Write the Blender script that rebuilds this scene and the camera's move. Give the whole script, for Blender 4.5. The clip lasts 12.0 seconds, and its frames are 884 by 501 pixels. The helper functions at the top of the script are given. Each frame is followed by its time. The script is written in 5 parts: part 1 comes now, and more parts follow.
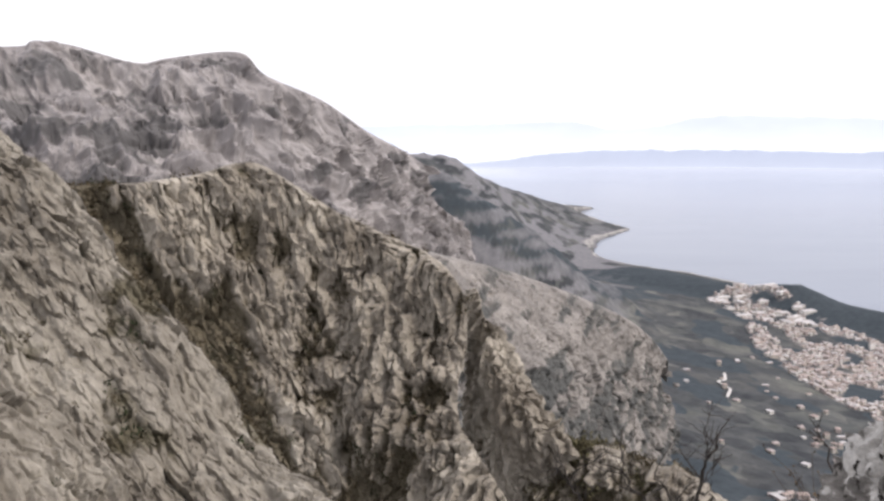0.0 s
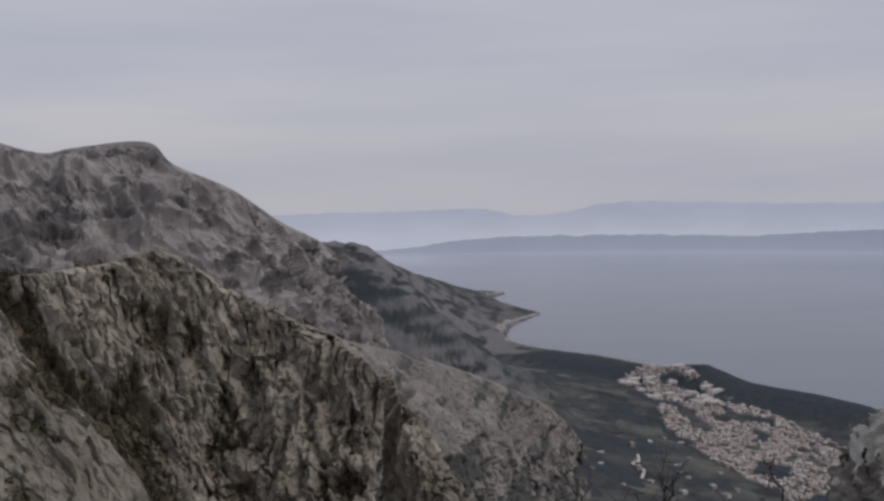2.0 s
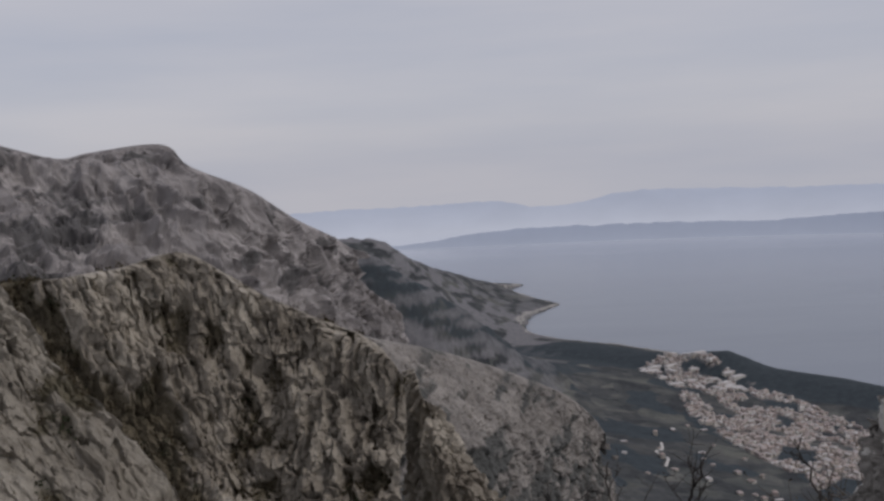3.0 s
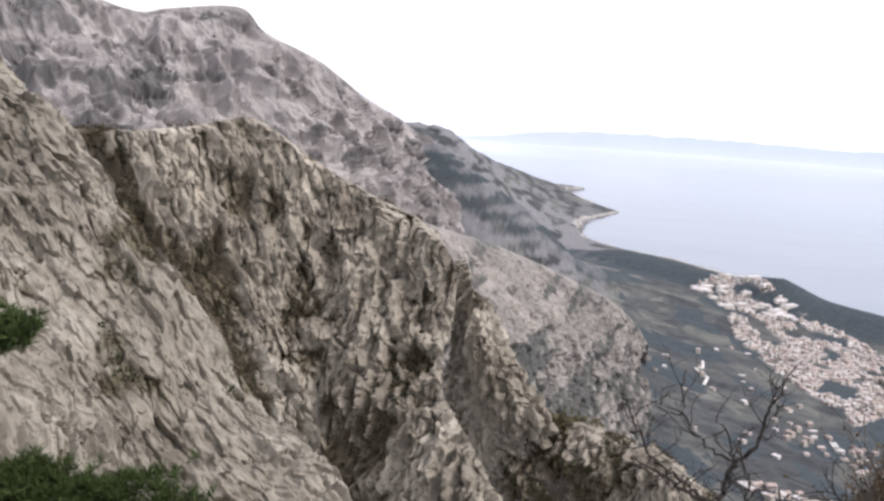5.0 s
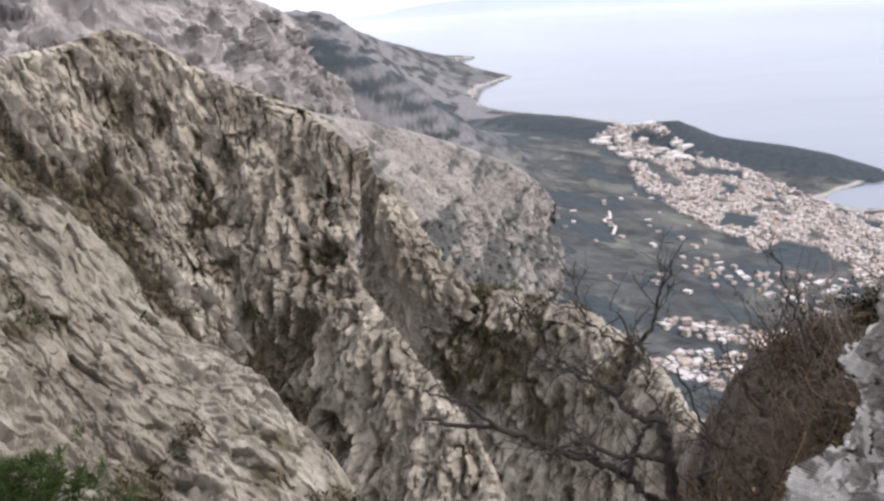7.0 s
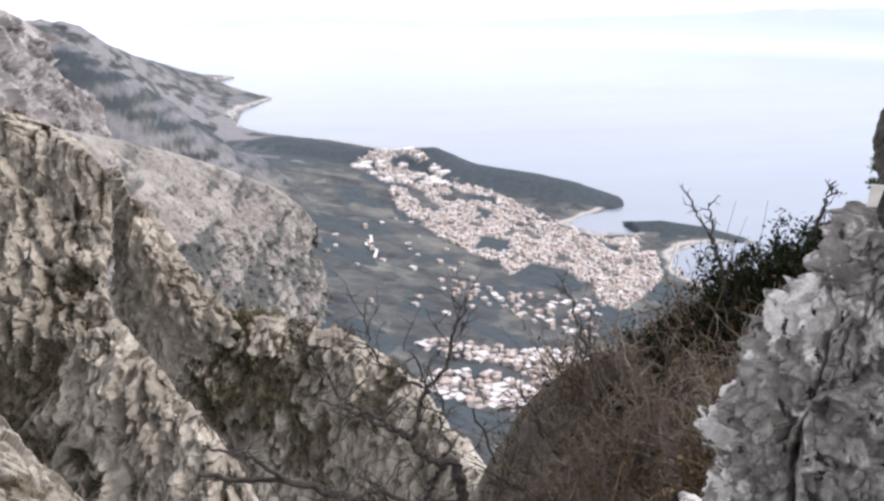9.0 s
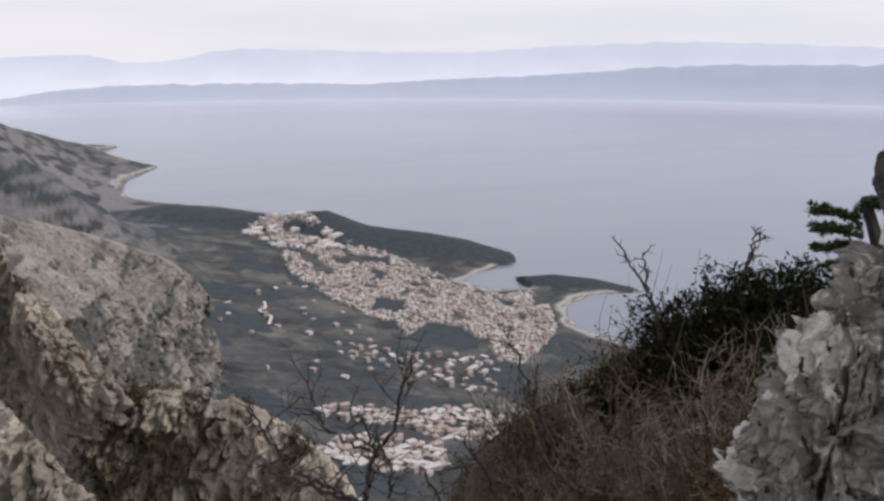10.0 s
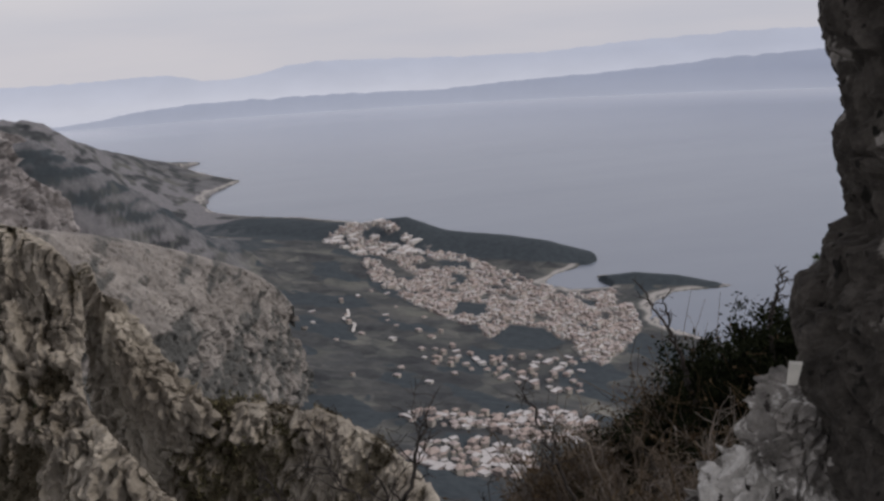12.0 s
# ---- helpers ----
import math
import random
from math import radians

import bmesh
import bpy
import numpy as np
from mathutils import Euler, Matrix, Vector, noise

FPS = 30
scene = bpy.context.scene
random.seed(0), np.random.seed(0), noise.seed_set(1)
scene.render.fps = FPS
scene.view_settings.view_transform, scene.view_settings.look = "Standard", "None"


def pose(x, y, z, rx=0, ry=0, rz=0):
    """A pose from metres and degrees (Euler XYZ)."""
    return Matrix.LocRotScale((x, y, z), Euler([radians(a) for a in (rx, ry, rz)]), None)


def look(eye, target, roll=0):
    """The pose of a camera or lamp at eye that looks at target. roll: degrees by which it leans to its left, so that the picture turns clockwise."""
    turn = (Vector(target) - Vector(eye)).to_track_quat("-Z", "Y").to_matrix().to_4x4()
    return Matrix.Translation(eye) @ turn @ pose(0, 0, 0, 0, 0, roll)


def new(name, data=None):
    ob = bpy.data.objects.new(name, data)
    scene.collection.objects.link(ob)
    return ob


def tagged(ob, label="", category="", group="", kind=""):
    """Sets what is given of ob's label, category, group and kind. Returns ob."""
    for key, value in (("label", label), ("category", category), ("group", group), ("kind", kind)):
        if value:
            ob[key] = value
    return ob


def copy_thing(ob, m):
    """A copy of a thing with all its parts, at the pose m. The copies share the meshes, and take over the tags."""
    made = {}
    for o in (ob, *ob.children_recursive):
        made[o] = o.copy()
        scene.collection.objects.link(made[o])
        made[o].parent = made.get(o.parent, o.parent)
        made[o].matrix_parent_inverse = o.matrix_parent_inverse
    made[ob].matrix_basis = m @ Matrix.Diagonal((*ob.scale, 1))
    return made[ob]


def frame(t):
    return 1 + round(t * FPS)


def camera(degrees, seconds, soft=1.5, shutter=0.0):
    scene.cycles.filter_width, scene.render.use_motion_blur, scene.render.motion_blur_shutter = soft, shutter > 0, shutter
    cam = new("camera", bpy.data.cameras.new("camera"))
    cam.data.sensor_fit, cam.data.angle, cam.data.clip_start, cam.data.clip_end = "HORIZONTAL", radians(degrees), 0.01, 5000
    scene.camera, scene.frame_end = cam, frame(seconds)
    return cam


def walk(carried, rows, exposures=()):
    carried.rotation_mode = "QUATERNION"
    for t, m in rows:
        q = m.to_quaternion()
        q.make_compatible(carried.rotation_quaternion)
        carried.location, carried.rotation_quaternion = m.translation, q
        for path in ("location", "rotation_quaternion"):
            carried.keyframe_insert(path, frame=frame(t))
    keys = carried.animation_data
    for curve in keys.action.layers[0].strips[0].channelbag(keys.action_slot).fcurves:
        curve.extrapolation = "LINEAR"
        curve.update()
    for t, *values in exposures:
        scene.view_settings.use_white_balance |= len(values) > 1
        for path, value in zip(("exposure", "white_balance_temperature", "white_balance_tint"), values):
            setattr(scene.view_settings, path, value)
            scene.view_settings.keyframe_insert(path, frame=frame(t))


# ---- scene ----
# ---------------- camera ----------------
cam = camera(49.5, 12.0, soft=2.7)
PATH = [
    (0, look((-0.321, -0.012, 0.010), (-9.16, 98.26, -16.25), -0.83)),
    (0.5, look((-0.323, -0.022, 0.013), (2.06, 99.35, -10.91), -0.59)),
    (1, look((-0.573, -0.070, -0.134), (-0.36, 99.56, -8.75), -3.79)),
    (1.5, look((-0.689, -0.112, -0.200), (-2.75, 99.15, -12.14), -0.18)),
    (2, look((-0.709, -0.095, -0.296), (-0.30, 99.63, -7.71), -1.20)),
    (2.5, look((-0.739, -0.177, -0.366), (-0.65, 99.19, -11.59), -1.26)),
    (3, look((-0.777, -0.214, -0.308), (-2.17, 99.46, -8.30), -2.94)),
    (3.2, look((-0.932, -0.243, -0.449), (-4.77, 99.16, -10.70), -1.44)),
    (4.8, look((-1.146, -0.004, -0.417), (-11.40, 97.90, -18.00), 3.63)),
    (5, look((-1.142, -0.119, -0.410), (-8.56, 97.74, -19.61), 3.14)),
    (5.5, look((-1.138, -0.142, -0.429), (-6.82, 97.17, -22.74), 3.44)),
    (6, look((-1.055, -0.087, -0.428), (-5.37, 96.79, -24.86), 1.34)),
    (6.5, look((-0.885, 0.169, -0.332), (0.33, 95.20, -31.43), -1.89)),
    (6.7, look((-0.847, 0.245, -0.252), (0.91, 95.35, -31.10), -3.33)),
    (8.3, look((-1.010, 0.614, -0.065), (2.20, 94.68, -33.84), -3.78)),
    (8.5, look((-0.943, 0.639, -0.056), (5.53, 94.81, -33.07), -3.11)),
    (9, look((-1.030, 0.921, -0.211), (25.66, 92.70, -29.62), 0.72)),
    (9.5, look((-1.295, 1.045, -0.311), (35.96, 90.34, -25.57), 2.17)),
    (10, look((-1.423, 1.080, -0.236), (36.14, 90.80, -23.47), -0.01)),
    (10.5, look((-1.138, 1.181, -0.126), (37.60, 90.98, -21.00), -1.47)),
    (11, look((-1.050, 1.095, -0.041), (34.26, 91.53, -24.00), -1.62)),
    (11.5, look((-0.901, 1.062, 0.018), (31.73, 92.22, -24.99), -2.76)),
    (12, look((-0.760, 1.057, 0.153), (29.04, 93.78, -22.54), -3.37)),
]
EXPOSURES = [(t, stops, 6260 if 0.9 < t < 3.3 else 6350 if 4.7 < t < 7 else 6250 if 8 < t < 9.2 else 6500, 14) for t, stops in (
    (0.0, 1.0), (0.5, 0.32), (1.0, -0.24), (1.5, -0.38), (3.2, -0.35), (4.8, 1.22), (5.5, 1.22), (6.0, 1.18), (6.7, 1.24),
    (8.3, 1.7), (8.6, 1.8), (9.0, 1.52), (9.5, 0.76), (10.0, 0.54), (10.5, 0.2), (11.5, -0.02), (12.0, -0.03))
]
walk(cam, PATH, EXPOSURES)

# ---------------- world and sun ----------------
SUN_TURN, SUN_HEIGHT = radians(115), radians(48)


def build_world():
    world = bpy.data.worlds.new("hazy_sky")
    scene.world = world
    world.use_nodes = True
    nt = world.node_tree
    nt.nodes.clear()
    out = nt.nodes.new("ShaderNodeOutputWorld")
    bg = nt.nodes.new("ShaderNodeBackground")
    sky = nt.nodes.new("ShaderNodeTexSky")
    sky.sky_type, sky.sun_disc = "NISHITA", False
    sky.sun_elevation, sky.sun_rotation = SUN_HEIGHT, SUN_TURN
    sky.dust_density, sky.air_density, sky.altitude = 3.0, 1.0, 400
    tc = nt.nodes.new("ShaderNodeTexCoord")
    mp = nt.nodes.new("ShaderNodeMapping")
    mp.inputs["Scale"].default_value = (1.2, 1.2, 9.0)
    mp.inputs["Rotation"].default_value = (0.0, radians(5), 0.0)
    nz = nt.nodes.new("ShaderNodeTexNoise")
    nz.inputs["Scale"].default_value, nz.inputs["Detail"].default_value = 1.6, 5
    ramp = nt.nodes.new("ShaderNodeValToRGB")
    ramp.color_ramp.elements[0].position, ramp.color_ramp.elements[0].color = 0.3, (5.8, 6.0, 6.6, 1)
    ramp.color_ramp.elements[1].position, ramp.color_ramp.elements[1].color = 0.7, (7.1, 6.95, 7.1, 1)
    mix = nt.nodes.new("ShaderNodeMix")
    mix.data_type = "RGBA"
    mix.inputs[0].default_value = 0.85
    nt.links.new(tc.outputs["Generated"], mp.inputs["Vector"])
    nt.links.new(mp.outputs["Vector"], nz.inputs["Vector"])
    nt.links.new(nz.outputs["Fac"], ramp.inputs["Fac"])
    nt.links.new(sky.outputs["Color"], mix.inputs[6])
    nt.links.new(ramp.outputs["Color"], mix.inputs[7])
    nt.links.new(mix.outputs[2], bg.inputs["Color"])
    bg.inputs["Strength"].default_value = 0.1
    nt.links.new(bg.outputs["Background"], out.inputs["Surface"])


build_world()
sun_data = bpy.data.lights.new("sun", "SUN")
sun_data.energy, sun_data.angle, sun_data.color = 1.3, radians(12), (1.0, 0.95, 0.88)
sun = new("sun", sun_data)
sun.matrix_world = look((60 * math.sin(SUN_TURN), 60 * math.cos(SUN_TURN), 60), (0, 0, 0))


# ---------------- noise ----------------
PERM = np.random.RandomState(7).permutation(256)
PERM = np.concatenate([PERM, PERM, PERM]).astype(np.int32)
GRAD = np.random.RandomState(8).normal(size=(256, 3))
GRAD /= np.linalg.norm(GRAD, axis=1)[:, None]
GRADX, GRADY, GRADZ = (np.ascontiguousarray(GRAD[:, k], np.float32) for k in range(3))


def perlin(p):
    """Gradient noise, about -1 to 1, at an array of points."""
    p = np.asarray(p, np.float64)
    near, far, fade = [], [], []
    cell = np.floor(p)
    corner = cell.astype(np.int32) & 255
    for k in range(3):
        f = (p[:, k] - cell[:, k]).astype(np.float32)
        near.append(f)
        far.append(f - 1)
        fade.append(f * f * f * (f * (f * 6 - 15) + 10))
    total = np.zeros(len(p), np.float32)
    for a in (0, 1):
        ha = PERM[corner[:, 0] + a] + corner[:, 1]
        wa, fa = (fade[0], far[0]) if a else (1 - fade[0], near[0])
        for b in (0, 1):
            hb = PERM[ha + b] + corner[:, 2]
            wb, fb = (wa * fade[1], far[1]) if b else (wa * (1 - fade[1]), near[1])
            for c in (0, 1):
                h = PERM[hb + c]
                wc, fc = (wb * fade[2], far[2]) if c else (wb * (1 - fade[2]), near[2])
                total += wc * (GRADX[h] * fa + GRADY[h] * fb + GRADZ[h] * fc)
    return total.astype(np.float64) * 1.6


def fbm(p, octaves=5, gain=0.5):
    total, amp, k = 0.0, 1.0, 1.0
    for o in range(octaves):
        total, amp, k = total + amp * perlin(p * k + 17.3 * o), amp * gain, k * 2.07
    return total


def ridged(p, octaves=5, gain=0.5):
    """Sharp crests: near 1 on a crest, near 0 in between."""
    total, amp, k, norm = 0.0, 1.0, 1.0, 0.0
    for o in range(octaves):
        total, norm = total + amp * (1 - np.abs(perlin(p * k + 9.1 * o))) ** 2, norm + amp
        amp, k = amp * gain, k * 2.1
    return total / norm


SPOT = np.random.RandomState(9).uniform(0, 1, (256, 4))


def cells(p):
    """Broken blocks: a number of its own for each block, and the distance from its joints."""
    p = np.asarray(p, float)
    i = np.floor(p).astype(int)
    f1, f2, own = np.full(len(p), 9.0), np.full(len(p), 9.0), np.zeros(len(p))
    for a in (-1, 0, 1):
        for b in (-1, 0, 1):
            for c in (-1, 0, 1):
                j = i + (a, b, c)
                h = SPOT[PERM[PERM[PERM[j[:, 0] & 255] + (j[:, 1] & 255)] + (j[:, 2] & 255)]]
                d = np.sqrt(((j + h[:, :3] - p) ** 2).sum(1))
                near = d < f1
                f2 = np.where(near, f1, np.minimum(f2, d))
                own = np.where(near, h[:, 3], own)
                f1 = np.where(near, d, f1)
    return own, f2 - f1, f1


def blocks(p, size, step, joint, warp=0.3):
    """Relief of broken rock: blocks of that size stand out by up to step, with joints that deep."""
    size = np.array(size, float)
    w = size.mean()
    q = p + warp * w * np.stack([fbm(p / (w * 1.3) + 3, 3), fbm(p / (w * 1.3) + 11, 3), fbm(p / (w * 1.3) + 23, 3)], 1)
    own, gap, _ = cells(q / size)
    return step * (own - 0.5) - joint * (1 - smoothstep(0.0, 0.22, gap))


def knobs(p, size, depth, warp=0.35, edge=0.45):
    """Knobs of weathered rock of unlike height, parted by deep gaps."""
    size = np.array(size, float)
    w = size.min()
    q = p + warp * w * np.stack([fbm(p / w + 3, 2), fbm(p / w + 11, 2), fbm(p / w + 23, 2)], 1)
    own, gap, f1 = cells(q / size)
    return depth * ((0.25 + 0.75 * own) * smoothstep(0.0, edge, gap) * (1.1 - 0.5 * f1) - 0.4)


def facets(p, size, step, tilt, warp=0.25):
    """Relief of broken rock whose blocks have flat faces, each tilted its own way."""
    size = np.array(size, float)
    w = size.mean()
    q = (p + warp * w * np.stack([fbm(p / w + 3, 2), fbm(p / w + 11, 2), fbm(p / w + 23, 2)], 1)) / size
    i = np.floor(q).astype(int)
    best, value = np.full(len(q), 9.0), np.zeros(len(q))
    for a in (-1, 0, 1):
        for b in (-1, 0, 1):
            for c in (-1, 0, 1):
                j = i + (a, b, c)
                n = PERM[PERM[PERM[j[:, 0] & 255] + (j[:, 1] & 255)] + (j[:, 2] & 255)]
                away = q - j - SPOT[n, :3]
                d = (away ** 2).sum(1)
                near = d < best
                value = np.where(near, step * (SPOT[n, 3] - 0.5) + tilt * (away * GRAD[n]).sum(1), value)
                best = np.where(near, d, best)
    return value


# ---------------- materials ----------------
def nodes_of(name):
    m = bpy.data.materials.new(name)
    m.use_nodes = True
    nt = m.node_tree
    nt.nodes.clear()
    out = nt.nodes.new("ShaderNodeOutputMaterial")
    bsdf = nt.nodes.new("ShaderNodeBsdfPrincipled")
    nt.links.new(bsdf.outputs[0], out.inputs[0])
    return m, nt, bsdf


def noise_node(nt, scale, detail=6, stretch=(1, 1, 1), rough=0.6):
    tc = nt.nodes.new("ShaderNodeTexCoord")
    mp = nt.nodes.new("ShaderNodeMapping")
    mp.inputs["Scale"].default_value = stretch
    nz = nt.nodes.new("ShaderNodeTexNoise")
    nz.inputs["Scale"].default_value, nz.inputs["Detail"].default_value, nz.inputs["Roughness"].default_value = scale, detail, rough
    nt.links.new(tc.outputs["Object"], mp.inputs["Vector"])
    nt.links.new(mp.outputs["Vector"], nz.inputs["Vector"])
    return nz.outputs["Fac"]


def ramp_node(nt, fac, stops):
    r = nt.nodes.new("ShaderNodeValToRGB")
    els = r.color_ramp.elements
    while len(els) < len(stops):
        els.new(0.5)
    for e, (pos, col) in zip(els, stops):
        e.position, e.color = pos, (*col, 1)
    nt.links.new(fac, r.inputs["Fac"])
    return r.outputs["Color"]


def mix_node(nt, fac, a, b, mode="MIX"):
    m = nt.nodes.new("ShaderNodeMix")
    m.data_type, m.blend_type = "RGBA", mode
    for sock, v in ((m.inputs[0], fac), (m.inputs[6], a), (m.inputs[7], b)):
        if isinstance(v, (int, float)):
            sock.default_value = v
        elif isinstance(v, tuple):
            sock.default_value = (*v, 1)
        else:
            nt.links.new(v, sock)
    return m.outputs[2]


def bump_node(nt, bsdf, height, strength, distance):
    b = nt.nodes.new("ShaderNodeBump")
    b.inputs["Strength"].default_value, b.inputs["Distance"].default_value = strength, distance
    nt.links.new(height, b.inputs["Height"])
    nt.links.new(b.outputs[0], bsdf.inputs["Normal"])


def attr_node(nt, name):
    a = nt.nodes.new("ShaderNodeAttribute")
    a.attribute_name = name
    return a.outputs["Fac"]


def rock_material(name, size, pale, mid, dark, plant, stretch=(1, 1, 0.45), bump=0.5, depth=0.12):
    """Weathered limestone; size: metres of one blotch. Plants grow where the mesh's 'plants' attribute is high."""
    m, nt, bsdf = nodes_of(name)
    big = noise_node(nt, 1 / size, 5, stretch)
    fine = noise_node(nt, 7 / size, 6, stretch, 0.7)
    base = ramp_node(nt, big, [(0.3, dark), (0.5, mid), (0.68, pale)])
    grain = ramp_node(nt, fine, [(0.3, (0.6, 0.585, 0.57)), (0.5, (0.95, 0.95, 0.95)), (0.7, (1.2, 1.195, 1.18))])
    col = mix_node(nt, 0.85, base, grain, "MULTIPLY")
    col = mix_node(nt, attr_node(nt, "plants"), col, plant)
    nt.links.new(col, bsdf.inputs["Base Color"])
    bsdf.inputs["Roughness"].default_value = 0.95
    bsdf.inputs["Specular IOR Level"].default_value = 0.2
    bump_node(nt, bsdf, fine, bump, size * depth)
    return m


# mountain and spur rock are greyed: light haze put into their base colours
MAT_MOUNTAIN = rock_material("hazy_limestone", 90, (0.365, 0.34, 0.326), (0.265, 0.246, 0.238), (0.168, 0.156, 0.152), (0.105, 0.1, 0.098), (1, 1, 0.45), 0.5, 0.05)
MAT_SPUR = rock_material("spur_limestone", 40, (0.285, 0.264, 0.24), (0.218, 0.201, 0.183), (0.155, 0.145, 0.134), (0.07, 0.072, 0.068), (1, 1, 0.5), 0.5, 0.05)
MAT_CLIFF = rock_material("gorge_limestone", 9, (0.4, 0.365, 0.305), (0.278, 0.249, 0.204), (0.145, 0.125, 0.098), (0.105, 0.088, 0.058), (1, 1, 0.5), 0.6, 0.05)
MAT_SLOPE = rock_material("slab_limestone", 6, (0.355, 0.327, 0.277), (0.252, 0.228, 0.188), (0.135, 0.118, 0.094), (0.085, 0.073, 0.045), (1, 1, 0.7), 0.6, 0.06)


def crag_material(name, base, pale, stain, share):
    """Close limestone: bare pale patches with hard edges on weathered grey, black lichen and fine grain."""
    m, nt, bsdf = nodes_of(name)
    big = noise_node(nt, 4.5, 4, (1, 1, 0.8), 0.55)
    mid = noise_node(nt, 14, 5, (1, 1, 0.9), 0.6)
    fine = noise_node(nt, 70, 6, (1, 1, 1), 0.7)
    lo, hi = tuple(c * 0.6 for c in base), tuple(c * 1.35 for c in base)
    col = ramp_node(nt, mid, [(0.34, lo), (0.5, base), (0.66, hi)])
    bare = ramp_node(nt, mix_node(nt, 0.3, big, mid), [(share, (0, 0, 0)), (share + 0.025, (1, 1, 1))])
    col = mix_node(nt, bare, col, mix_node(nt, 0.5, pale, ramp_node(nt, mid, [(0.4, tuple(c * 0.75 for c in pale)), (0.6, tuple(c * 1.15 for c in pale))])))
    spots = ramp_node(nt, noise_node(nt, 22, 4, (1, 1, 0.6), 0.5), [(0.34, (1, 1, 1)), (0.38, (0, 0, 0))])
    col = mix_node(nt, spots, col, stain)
    col = mix_node(nt, 0.8, col, ramp_node(nt, fine, [(0.3, (0.6, 0.59, 0.58)), (0.52, (1, 1, 1)), (0.7, (1.2, 1.2, 1.2))]), "MULTIPLY")
    nt.links.new(col, bsdf.inputs["Base Color"])
    bsdf.inputs["Roughness"].default_value = 0.95
    bsdf.inputs["Specular IOR Level"].default_value = 0.2
    bump_node(nt, bsdf, fine, 0.5, 0.01)
    return m


MAT_CRAG = crag_material("crag_limestone", (0.2, 0.186, 0.166), (0.47, 0.45, 0.413), (0.035, 0.03, 0.026), 0.52)
# darker copy for the pinnacle: the shade on its face is put into the colour
MAT_SHADED_CRAG = crag_material("shaded_limestone", (0.052, 0.046, 0.039), (0.2, 0.185, 0.165), (0.012, 0.011, 0.009), 0.575)


def plain(name, color, rough=0.8, var=0.3, scale=1.0):
    m, nt, bsdf = nodes_of(name)
    f = noise_node(nt, scale, 4)
    lo, hi = tuple(c * (1 - var) for c in color), tuple(min(1, c * (1 + var)) for c in color)
    nt.links.new(ramp_node(nt, f, [(0.3, lo), (0.7, hi)]), bsdf.inputs["Base Color"])
    bsdf.inputs["Roughness"].default_value = rough
    return m


def ground_material():
    m, nt, bsdf = nodes_of("coastal_land")
    big = noise_node(nt, 1 / 70, 5)
    fine = noise_node(nt, 1 / 9, 5, rough=0.7)
    # cool blue-grey scrub, wood and stone: distance haze is put into these colours
    scrub = ramp_node(nt, big, [(0.36, (0.05, 0.053, 0.057)), (0.5, (0.074, 0.077, 0.079)), (0.66, (0.122, 0.121, 0.114))])
    scrub = mix_node(nt, 0.6, scrub, ramp_node(nt, fine, [(0.3, (0.6, 0.6, 0.6)), (0.7, (1.25, 1.25, 1.25))]), "MULTIPLY")
    tc = nt.nodes.new("ShaderNodeTexCoord")
    plots = nt.nodes.new("ShaderNodeTexVoronoi")
    plots.inputs["Scale"].default_value, plots.inputs["Randomness"].default_value = 1 / 26, 1.0
    nt.links.new(tc.outputs["Object"], plots.inputs["Vector"])
    hue = nt.nodes.new("ShaderNodeSeparateColor")
    nt.links.new(plots.outputs["Color"], hue.inputs[0])
    scrub = mix_node(nt, 0.85, scrub, ramp_node(nt, hue.outputs[0], [(0.0, (0.62, 0.64, 0.66)), (0.6, (0.95, 0.96, 0.95)), (0.85, (1.08, 1.1, 1.02)), (1.0, (1.6, 1.55, 1.42))]), "MULTIPLY")
    wood = ramp_node(nt, fine, [(0.3, (0.036, 0.045, 0.052)), (0.7, (0.056, 0.067, 0.074))])
    col = mix_node(nt, ramp_node(nt, mix_node(nt, 0.4, attr_node(nt, "wood"), noise_node(nt, 1 / 18, 6, rough=0.7)), [(0.42, (0, 0, 0)), (0.6, (1, 1, 1))]), scrub, wood)
    stone = ramp_node(nt, fine, [(0.3, (0.125, 0.123, 0.13)), (0.7, (0.2, 0.195, 0.2))])
    col = mix_node(nt, ramp_node(nt, mix_node(nt, 0.5, attr_node(nt, "rock"), noise_node(nt, 1 / 22, 6, rough=0.65)), [(0.34, (0, 0, 0)), (0.7, (1, 1, 1))]), col, stone)
    col = mix_node(nt, attr_node(nt, "beach"), col, (0.32, 0.305, 0.285))
    col = mix_node(nt, attr_node(nt, "built"), col, (0.26, 0.236, 0.222))
    nt.links.new(col, bsdf.inputs["Base Color"])
    bsdf.inputs["Roughness"].default_value = 0.95
    bsdf.inputs["Specular IOR Level"].default_value = 0.1
    return m


